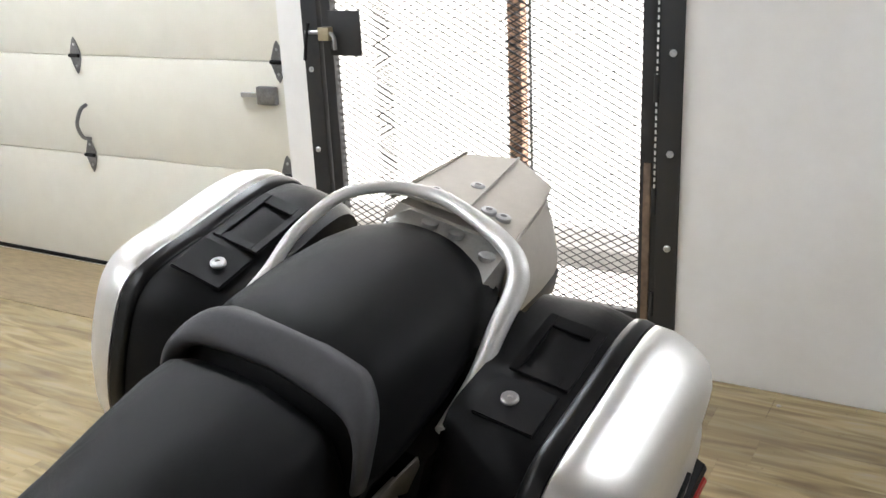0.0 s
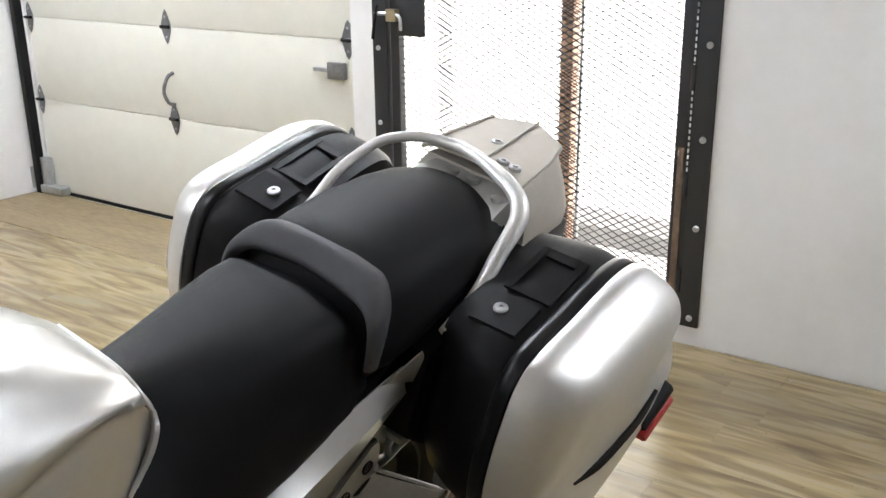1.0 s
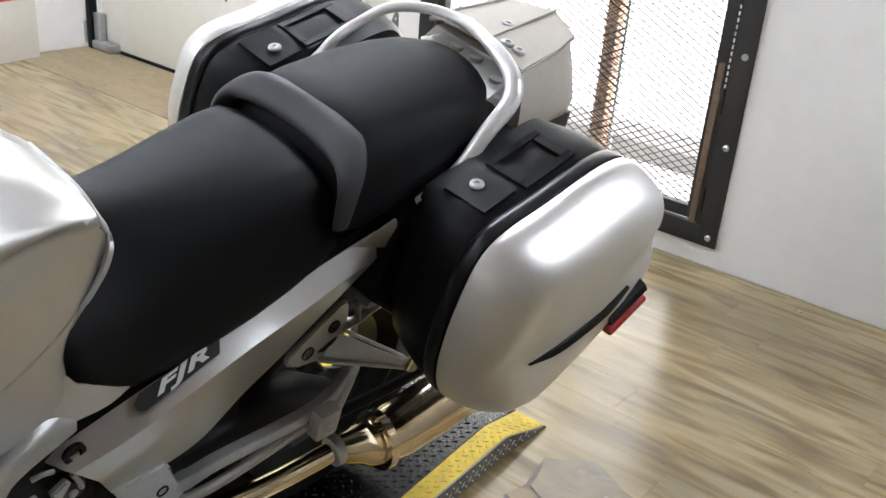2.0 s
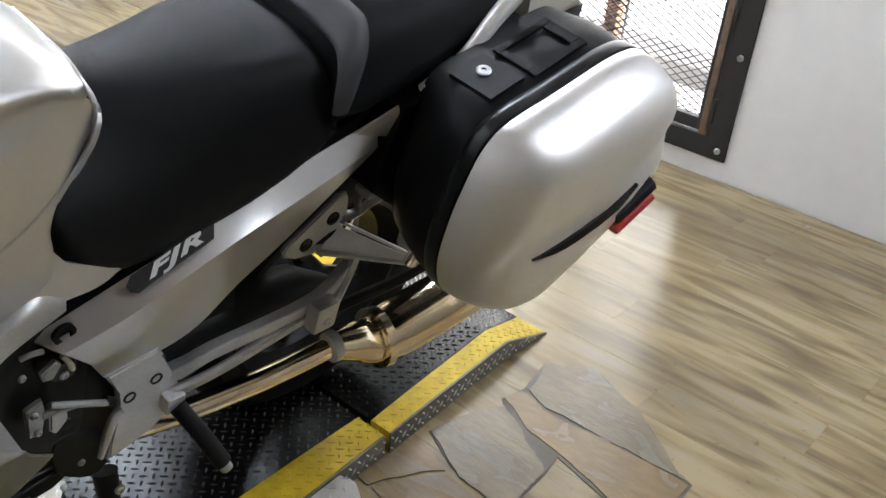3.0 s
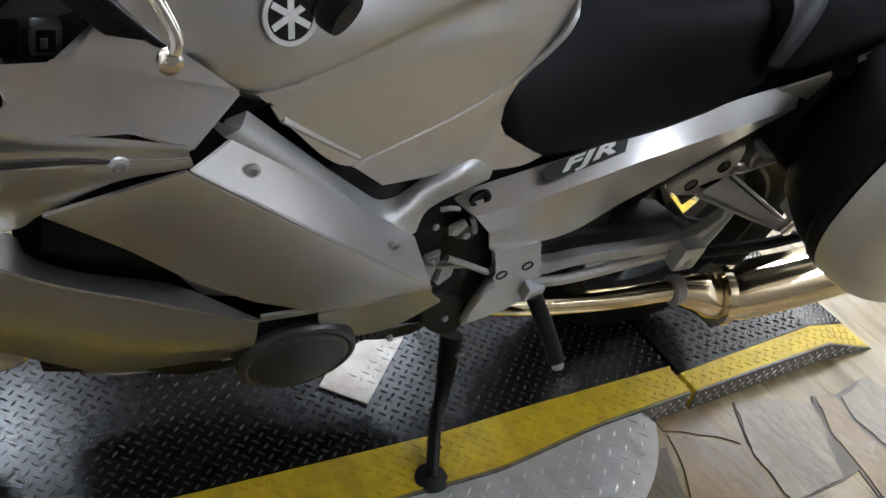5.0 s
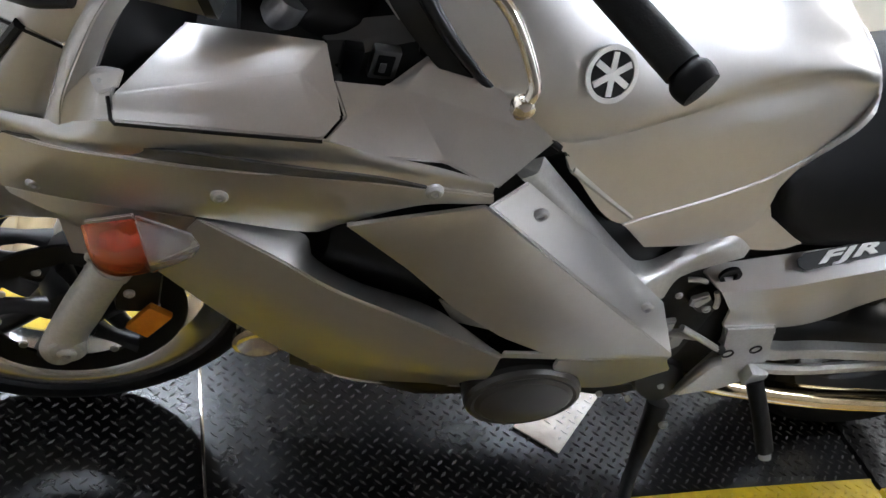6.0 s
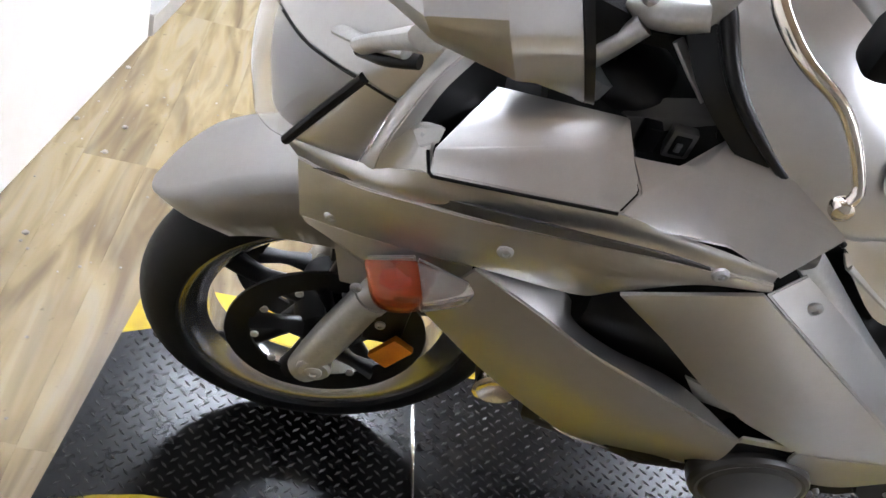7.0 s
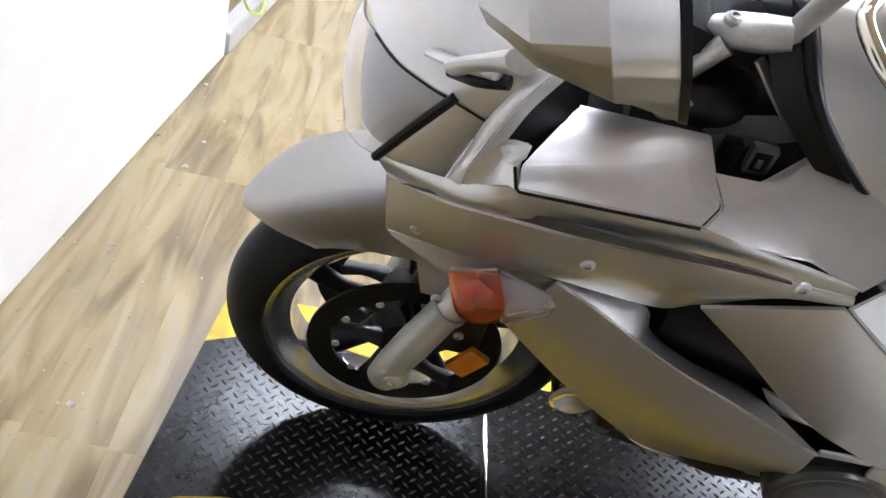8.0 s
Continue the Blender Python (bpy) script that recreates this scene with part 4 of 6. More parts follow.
part("headlight_bowl", sheet(bowl_line, 24, 6, 0.003, soft_across=True), LAMP_BOWL, bike, "pale grey headlight reflector", 60)
part("headlight_seal", tube([(.146, -.106, .797), (.168, -.074, .871), (.190, -.040, .945)], 0.006, 16, 8), BLACK, bike)
part("headlight_panel", sheet([[(.146, -.101, .799), (.167, -.026, .798)], [(.188, -.037, .942), (.193, -.003, .927)]], 10, 10, 0.004, bulge=0.006), SILVER, bike, "silver panel below the headlight")
cowl_line = [[(.194, -.003, .930), (.189, -.040, .942), (.170, -.066, .938), (.138, -.104, .935), (.086, -.133, .926), (.0, -.156, .908)],
             [(.200, .018, .975), (.188, -.016, .990), (.165, -.038, .995), (.130, -.070, 1.000), (.080, -.096, 1.000), (.0, -.112, .990)],
             [(.207, .040, 1.016), (.190, .008, 1.034), (.160, -.008, 1.046), (.122, -.030, 1.058), (.075, -.050, 1.066), (.0, -.060, 1.064)],
             [(.165, .13, 1.10), (.150, .10, 1.125), (.125, .085, 1.142), (.095, .07, 1.158), (.06, .055, 1.168), (.0, .05, 1.170)]]
part("front_cowl", sheet(cowl_line, 30, 6, 0.004, soft_across=True), SILVER, bike, "silver front cowl")
part("front_cowl", sheet([mir(r, 0) for r in cowl_line[:3]], 30, 6, 0.004, soft_across=True, side=-1), SILVER, bike)
part("cowl_seam", tube([(u, y - .001, w - .003) for u, y, w in cowl_line[0][:5]], .0016, 30, 6), SOOT, bike)
pillar_out = [(.168, -.026, .800), (.185, -.013, .867), (.193, -.004, .925), (.203, .013, .980), (.213, .031, 1.036)]
pillar_in = [(.194, -.006, .826), (.206, -.003, .879), (.214, .015, .953), (.222, .028, .997), (.230, .046, 1.040)]
part("cowl_pillar", sheet([pillar_out, pillar_in], 28, 4, 0.012, bulge=0.003), SILVER, bike, "silver cowl pillar")
part("cowl_pillar_edge", sheet([pillar_in[1:], [(.196, .020, .885), (.202, .036, .955), (.208, .052, 1.0), (.216, .070, 1.045)]], 20, 3, 0.004), SILVER, bike)
part("cowl_recess", sheet([[(.192, -.006, .826), (.204, -.002, .878), (.202, .020, .912)], [(.218, .022, .852), (.212, .026, .884), (.200, .034, .915)], [(.244, .046, .888), (.224, .040, .903), (.203, .048, .918)]], 14, 5, 0.004), SILVER, bike)
part("recess_tab", sheet([[(.206, .018, .908), (.206, .050, .920)], [(.222, .028, .900), (.218, .046, .908)]], 6, 3, 0.005), SILVER, bike)
part("recess_screw", bolt(bmesh.new(), (.205, .032, .903), 0.009, "Z", 0.006), STEEL, bike)
part("cowl_lining", loops([[(.165, .01, .80), (.165, .03, .90), (.10, .06, .98), (-.165, .03, .90), (-.165, .01, .80)],
                           [(.18, .12, .76), (.17, .10, .875), (.08, .12, .90), (-.17, .12, .90), (-.18, .12, .76)],
                           [(.20, .30, .74), (.150, .26, .88), (.05, .30, .91), (-.15, .30, .91), (-.20, .30, .74)],
                           [(.20, .40, .70), (.15, .38, .86), (.05, .42, .90), (-.15, .40, .88), (-.20, .40, .70)]], 30), SOOT, bike, "black inner lining")
part("right_cowl", sheet([mir(groove, 0), mir(deck, 0), [(-.10, .1, .91), (-.11, .24, .93), (-.13, .40, .95)]], 24, 5, 0.005, side=-1), SILVER, bike, "silver painted side cowl")

# turn signal
sig = part("turn_signal", sheet([[(.182, .012, .660), (.212, .068, .712)], [(.205, .030, .630), (.232, .085, .676)], [(.192, .045, .592), (.218, .092, .626)]], 14, 8, 0.006, bulge=0.016, soft_across=True), AMBER, bike, "amber front turn signal lens", 60)
part("signal_bulb", lathe([(-0.018, 0.008), (0.0, 0.014), (0.016, 0.006)], "Y", (.195, .055, .652), 12), REFLECT_AMBER, sig)
part("signal_backing", sheet([[(.168, .016, .652), (.194, .068, .700)], [(.176, .045, .592), (.202, .090, .628)]], 8, 5, 0.004), SILVER_DULL, sig)
part("signal_wing", sheet([[(.214, .070, .712), (.236, .132, .716)], [(.236, .086, .676), (.243, .140, .706)], [(.220, .094, .626), (.236, .130, .690)]], 14, 8, 0.006, bulge=0.008, soft_across=True), CLEAR, sig, "clear signal lens tip", 60)
part("signal_backing", sheet([[(.206, .070, .712), (.232, .132, .716)], [(.212, .094, .626), (.230, .130, .690)]], 8, 5, 0.004), RIM, sig)

# lower fairing, duct panel and rim strip
part("lower_fairing", sheet([[(.213, .137, .722), (.238, .225, .692), (.255, .300, .658), (.270, .403, .622), (.284, .542, .565)],
                             [(.205, .110, .655), (.228, .215, .605), (.250, .320, .560), (.262, .430, .515), (.274, .550, .500)],
                             [(.185, .090, .600), (.200, .205, .505), (.205, .319, .420), (.210, .400, .385), (.228, .565, .402)]], 40, 6, 0.005, soft_across=True), SILVER, bike, "silver lower fairing")
part("lower_fairing_lip", sheet([[(.213, .139, .724), (.238, .227, .695), (.255, .302, .661), (.270, .405, .625), (.284, .544, .568)],
                                 [(.207, .150, .722), (.205, .256, .702), (.210, .280, .662), (.222, .340, .634), (.240, .440, .612), (.278, .542, .567)]], 40, 3, 0.003), SILVER, bike)
part("right_fairing", sheet([mir(r, 0) for r in ([(.213, .137, .722), (.255, .300, .70), (.284, .542, .70)], [(.205, .110, .655), (.250, .320, .560), (.274, .60, .540)], [(.185, .090, .600), (.205, .319, .420), (.228, .600, .402)])], 24, 5, 0.005, side=-1), SILVER, bike, "silver lower fairing")
part("duct_inner", sheet([[(.235, .445, .622), (.255, .510, .618)], [(.245, .475, .588), (.262, .545, .590)]], 6, 3, 0.004), SILVER_DULL, bike)
part("horn", lathe([(-.012, .020), (.0, .034), (.012, .036), (.014, .030), (.006, .012)], "X", (.185, .245, .455), 28), CHROME, bike, "small chromed horn")
part("belly_pan", sheet([[(.205, .319, .416), (.210, .400, .380), (.228, .565, .398)], [(.14, .33, .36), (.15, .41, .335), (.18, .57, .345)], [(.0, .33, .33), (.0, .41, .31), (.0, .57, .32)]], 20, 5, 0.004), SILVER, bike, "silver belly pan")
part("duct_panel", sheet([[(.266, .286, .788), (.286, .419, .856), (.296, .60, .730), (.297, .776, .602)],
                          [(.262, .310, .766), (.262, .375, .715), (.272, .450, .655), (.279, .530, .606), (.284, .626, .566), (.295, .770, .594)]], 48, 8, 0.005, straight=True, bulge=0.006), SILVER, bike, "silver side fairing panel")
rimstrip = part("rim_strip", sheet([[(.285, .424, .858), (.297, .60, .735), (.298, .778, .604)], [(.252, .474, .866), (.240, .634, .748), (.238, .764, .645)]], 30, 6, 0.005, straight=True), SILVER, bike, "silver fairing edge strip")
for at in ((.266, .497, .832), (.268, .712, .672)):
    part("screw", bolt(bmesh.new(), at, 0.010, "X", 0.006), STEEL, rimstrip)
part("lower_rear_fairing", sheet([[(.282, .627, .560), (.290, .70, .578), (.297, .780, .600)], [(.272, .640, .520), (.276, .72, .530), (.280, .800, .560)], [(.245, .700, .430), (.245, .780, .435), (.255, .845, .500)]], 16, 6, 0.005, soft_across=True), SILVER, bike, "silver lower fairing end")
part("lower_bridge", sheet([[(.280, .545, .572), (.282, .622, .576)], [(.275, .548, .552), (.278, .628, .556)]], 8, 3, 0.004), SILVER, bike)

# frame spar
part("frame_spar", sheet([[(.205, .505, .862), (.198, .670, .715), (.190, .735, .672), (.172, .805, .702), (.162, .867, .720), (.158, .908, .700)],
                          [(.232, .49, .862), (.225, .640, .735), (.220, .715, .670), (.200, .790, .690), (.185, .850, .705), (.17, .905, .69)],
                          [(.240, .470, .858), (.234, .620, .742), (.232, .70, .682), (.226, .768, .632), (.200, .800, .655), (.172, .905, .672)]], 44, 4, 0.03, soft_across=True), SILVER_DULL, bike, "cast aluminium frame spar")

# engine and dark inner parts
part("engine_block", loops([[(.17, .30, .70), (.19, .28, .52), (.17, .30, .38), (-.17, .30, .38), (-.19, .28, .52), (-.17, .30, .70)],
                            [(.20, .50, .74), (.215, .50, .55), (.19, .50, .33), (-.19, .50, .33), (-.21, .50, .55), (-.18, .50, .74)],
                            [(.17, .72, .70), (.19, .72, .52), (.17, .72, .30), (-.17, .72, .30), (-.19, .72, .52), (-.17, .72, .70)],
                            [(.12, .95, .66), (.14, .95, .50), (.12, .95, .30), (-.12, .95, .30), (-.14, .95, .50), (-.12, .95, .66)]], 36), SOOT, bike, "black engine block")
part("oil_pan", loops([[(.12, .36, .36), (.06, .37, .18), (-.12, .37, .17), (-.18, .36, .36)], [(.13, .55, .35), (.075, .55, .155), (-.13, .55, .15), (-.19, .55, .35)],
                       [(.12, .80, .33), (.075, .79, .16), (-.12, .79, .16), (-.17, .80, .33)], [(.10, 1.0, .32), (.06, 1.0, .20), (-.10, 1.0, .20), (-.12, 1.0, .32)]], 24), SOOT, bike, "black oil pan and exhaust collector")
part("radiator", block((-.17, .22, .42), (.17, .255, .74), 0.006), SOOT, bike, "black radiator")
cov = part("engine_cover", lathe([(.0, .0795), (.022, .0795), (.029, .0765), (.032, .071), (.0305, .0665), (.035, .060), (.0395, .030), (.040, .004)], "X", (.0, .0, .0), 40), COVER, bike, "dark grey oval engine cover", 22)
cov.matrix_basis = pose(.248, .622, .446) @ Matrix.Diagonal((1, 1.12, 0.92, 1))
part("cover_guard", slab([(.535, .43), (.545, .545), (.60, .535), (.655, .525), (.66, .50), (.60, .505), (.565, .47)], .23, .262, bevel=0.004), BLACK, bike, "black engine guard")

# tank
tank_top = [[(0, .300, 1.075), (0, .42, 1.110), (0, .60, 1.110), (0, .75, 1.088), (0, .88, 1.042), (0, .955, .983)],
            [(.09, .310, 1.070), (.10, .42, 1.094), (.10, .60, 1.090), (.097, .75, 1.076), (.078, .88, 1.031), (.058, .957, .982)],
            [(.158, .338, 1.014), (.178, .45, 1.020), (.180, .60, 1.005), (.157, .73, 1.032), (.122, .86, 1.010), (.098, .955, .974)],
            [(.203, .42, .940), (.224, .50, .912), (.212, .622, .946), (.172, .768, .990), (.140, .88, .992), (.120, .952, .963)]]
tank_skirt = [[(.192, .450, .912), (.193, .508, .884), (.177, .630, .912), (.146, .772, .950), (.125, .88, .968), (.117, .953, .958)],
              [(.196, .525, .868), (.185, .642, .872), (.161, .782, .905), (.137, .872, .928), (.117, .960, .948)],
              [(.203, .545, .845), (.206, .655, .760), (.178, .795, .803), (.158, .875, .837), (.138, .935, .880), (.117, .966, .928)]]
part("fuel_tank", sheet(tank_top + tank_skirt, 44, 7, 0.004, soft_across=True), SILVER, bike, "silver painted fuel tank with knee recess", 60)
edge = [(0, .290, 1.070), (.09, .300, 1.065), (.156, .330, 1.012), (.190, .393, .958), (.212, .458, .918), (.221, .508, .892)]
part("tank_edge", tube(edge, [.010, .010, .009, .007, .005, .004], 40, 10), BLACK_SMOOTH, bike, "black rubber edge before the tank")
part("tank_collar", sheet([[(u - .004, y - .012, w) for u, y, w in edge], [(u - .016, y - .040, w - .012) for u, y, w in edge]], 30, 3, 0.004), BLACK_SMOOTH, bike, "black collar before the tank")
part("fuel_tank_half", sheet([mir(r, 0) for r in tank_top], 40, 6, 0.004, soft_across=True, side=-1), SILVER, bike, "", 50)
part("tank_side", sheet([mir([(.222, .500, .910), (.170, .768, .986), (.120, .950, .968)], 0), mir([(.205, .545, .80), (.170, .795, .75), (.112, .966, .80)], 0)], 16, 4, 0.004, side=-1), SILVER, bike)
lip = [(.206, .655, .760), (.178, .795, .803), (.158, .875, .837), (.138, .935, .880), (.119, .966, .925), (.112, .962, .952), (.097, .956, .973)]
part("tank_trim", sheet([lip, [(.200, .712, .712), (.180, .810, .704), (.167, .880, .730), (.160, .891, .770), (.156, .889, .805), (.149, .903, .853), (.139, .948, .908), (.118, .968, .945), (.098, .962, .968)]], 56, 5, 0.006, bulge=0.003), SILVER, bike, "silver trim below the tank")
part("tank_lip", tube(lip + [(.058, .957, .982), (.0, .956, .984), (-.058, .957, .982)], .0028, 60, 8), SILVER, bike, "bright raised lip along the tank edge")
part("tank_trim_tail", sheet([[(.179, .800, .707), (.168, .870, .727), (.161, .889, .775)], [(.177, .815, .700), (.167, .900, .712), (.162, .908, .748)], [(.174, .830, .694), (.167, .945, .686), (.164, .990, .702)]], 20, 4, 0.006), SILVER, bike)
part("tank_bracket", tube([(.200, .550, .842), (.199, .605, .806), (.198, .664, .769)], .0065, 10, 10, flat=0.7), SILVER_DULL, bike, "grey bracket under the tank")
part("tank_underside", sheet([[(.200, .53, .865), (.185, .65, .775)], [(.15, .53, .80), (.15, .68, .69)]], 10, 3, 0.004), SOOT, bike)
emb = part("tank_emblem", lathe([(0, .0315), (.003, .0315), (.003, .0262), (.001, .0258)], "X", (0, 0, 0), 36), LETTER, bike, "round tank emblem, pale ring on black")
emb.matrix_basis = pose(.201, .533, .986, 0, -27, 6)
part("emblem_disc", lathe([(.0, .0260), (.0016, .0260)], "X", (0, 0, 0), 32), BLACK_SMOOTH, emb)
for k in range(3):
    bm = block((.0018, -.0035, -.024), (.003 + k * .0003, .0035, .024), 0)
    bmesh.ops.rotate(bm, cent=(0, 0, 0), matrix=Matrix.Rotation(radians(60 * k), 3, "X"), verts=bm.verts)
    part("emblem_bar", bm, LETTER, emb)

# seats
def section(y, top, half, side_w, side_u, drop=0.02, slant=0.0):
    """Cross-section ring of a seat: crowned top, rounded shoulders, steep sides."""
    ring = [(MID * 0.5, y, top), (half * 0.55, y, top - drop * 0.25), (half, y, top - drop), (side_u * 0.97, y, top - drop - (top - side_w) * 0.42), (side_u, y, side_w),
            (0, y, side_w - 0.02), (-side_u, y, side_w), (-side_u * 0.97, y, top - drop - (top - side_w) * 0.42), (-half, y, top - drop), (-half * 0.55, y, top - drop * 0.25)]
    return [(a, b + slant * max(0.0, c - side_w), c) for a, b, c in ring]


rider = loops([section(.888, .925, .045, .815, .140, .05, .50), section(.890, .940, .050, .795, .148, .05, .48), section(.903, .946, .052, .755, .151, .045, .35), section(.932, .944, .056, .722, .153, .04, .21), section(.970, .938, .064, .700, .154, .038, .09),
               section(1.00, .932, .072, .690, .155, .036), section(1.04, .926, .084, .692, .155, .034), section(1.11, .927, .100, .705, .156, .030), section(1.20, .940, .116, .732, .158, .026), section(1.27, .951, .124, .762, .159, .022),
               section(1.315, .955, .126, .785, .159, .020), section(1.340, .950, .122, .80, .154, .024), section(1.362, .925, .112, .81, .148, .028)], 64)
part("rider_seat", rider, VINYL, bike, "black vinyl rider seat", 70)
pill = loops([section(1.352, .945, .108, .83, .146, .03), section(1.374, .988, .116, .845, .158, .03), section(1.395, 1.004, .122, .85, .164, .029), section(1.45, 1.015, .126, .865, .166, .028), section(1.55, 1.030, .126, .90, .165, .026),
              section(1.64, 1.040, .120, .935, .158, .026), section(1.70, 1.044, .112, .955, .147, .028), section(1.745, 1.040, .100, .97, .132, .032), section(1.770, 1.026, .088, .975, .118, .03), section(1.778, 1.005, .08, .98, .105, .02)], 64)
part("pillion_seat", pill, VINYL, bike, "black vinyl pillion seat", 70)


def band_rail(*half):
    """A line across the seat: given from the lower end on one side to the middle, mirrored to the other."""
    return list(half) + [(2 * MID - u, y, w) for u, y, w in half[-2::-1]]


part("seat_band", sheet([band_rail((.158, 1.352, .865), (.161, 1.345, .900), (.157, 1.346, .930), (.140, 1.351, .950), (.105, 1.358, .957), (MID, 1.366, .959)),
                         band_rail((.166, 1.336, .865), (.170, 1.328, .902), (.165, 1.329, .938), (.145, 1.338, .960), (.105, 1.348, .968), (MID, 1.357, .971)),
                         band_rail((.171, 1.340, .865), (.176, 1.336, .904), (.171, 1.338, .945), (.149, 1.348, .972), (.107, 1.357, .982), (MID, 1.365, .985)),
                         band_rail((.171, 1.356, .865), (.175, 1.352, .905), (.168, 1.360, .955), (.143, 1.374, .989), (.105, 1.380, .999), (MID, 1.386, 1.003)),
                         band_rail((.160, 1.374, .865), (.163, 1.376, .905), (.155, 1.388, .955), (.130, 1.400, .988), (.10, 1.404, .996), (MID, 1.408, 1.000))], 60, 4, 0.003, soft_across=True), VINYL_BAND_LIT, bike, "vinyl band across the seat front, greyed for light on its slope", 70)
part("seat_base", loops([[(.14, .90, .72), (.13, .90, .62), (-.13, .90, .62), (-.14, .90, .72)], [(.15, 1.15, .73), (.13, 1.15, .62), (-.13, 1.15, .62), (-.15, 1.15, .73)],
                         [(.15, 1.42, .83), (.12, 1.42, .70), (-.12, 1.42, .70), (-.15, 1.42, .83)], [(.11, 1.80, 1.0), (.10, 1.80, .90), (-.09, 1.80, .90), (-.10, 1.80, 1.0)]], 24, straight=True), SOOT, bike, "black seat base")

# tail trim with badge
trim = part("tail_trim", sheet([[(0.158, 0.860, 0.630), (0.158, 1.002, 0.676), (0.156, 1.136, 0.716), (0.156, 1.285, 0.769), (0.160, 1.397, 0.807), (0.172, 1.436, 0.832)],
                                [(0.198, 0.887, 0.622), (0.203, 0.975, 0.647), (0.200, 1.069, 0.677), (0.192, 1.172, 0.704), (0.186, 1.280, 0.731), (0.186, 1.438, 0.788)],
                                [(0.196, 0.931, 0.574), (0.200, 0.991, 0.600), (0.197, 1.058, 0.624), (0.186, 1.146, 0.641), (0.178, 1.241, 0.674), (0.184, 1.438, 0.781)],
                                [(0.172, 0.970, 0.501), (0.174, 1.056, 0.505), (0.170, 1.133, 0.519), (0.162, 1.214, 0.568), (0.160, 1.302, 0.624), (0.180, 1.438, 0.771)]], 48, 5, 0.006), SILVER, bike, "silver tail side panel", 30)
part("trim_bolt", lathe([(-0.004, 0.017), (0.002, 0.017), (0.002, 0.011), (-0.006, 0.010)], "X", (0.182, 0.897, 0.641), 20), SOOT, trim, "recessed dark bolt")
part("trim_tip", sheet([[(0.164, 1.398, 0.807), (0.190, 1.456, 0.865)], [(0.187, 1.452, 0.803), (0.195, 1.460, 0.851)]], 8, 3, 0.004), SILVER, trim)
bdg = part("badge", slab([(-.078, -.006), (-.070, -.0135), (.064, -.0125), (.078, .004), (.072, .0125), (-.064, .0125), (-.078, .004)], 0, .003, bevel=.001), BADGE_GREY, trim, "dark model badge with pale letters")
bdg.matrix_basis = Matrix(((0.4300, -0.0741, -0.8998, 0.1743), (-0.2253, 0.9563, -0.1864, 1.0653), (0.8743, 0.2828, 0.3946, 0.6986), (0, 0, 0, 1)))
txt = bpy.data.curves.new("badge_text", "FONT")
txt.body, txt.size, txt.extrude, txt.align_x, txt.align_y, txt.shear = "FJR", .040, .001, "CENTER", "CENTER", 0.45
txt.offset, txt.space_character = 0.0016, 1.12
tob = bpy.data.objects.new("badge_text_source", txt)
scene.collection.objects.link(tob)
bpy.context.view_layer.update()
tme = bpy.data.meshes.new_from_object(tob.evaluated_get(bpy.context.evaluated_depsgraph_get()))
bpy.data.objects.remove(tob)
tme.materials.append(LETTER)
let = new("letters", tme)
let.parent = bdg
let.matrix_basis = pose(.0042, -.002, 0, 90, 0, 90) @ Matrix.Diagonal((1.62, 0.56, 1, 1))


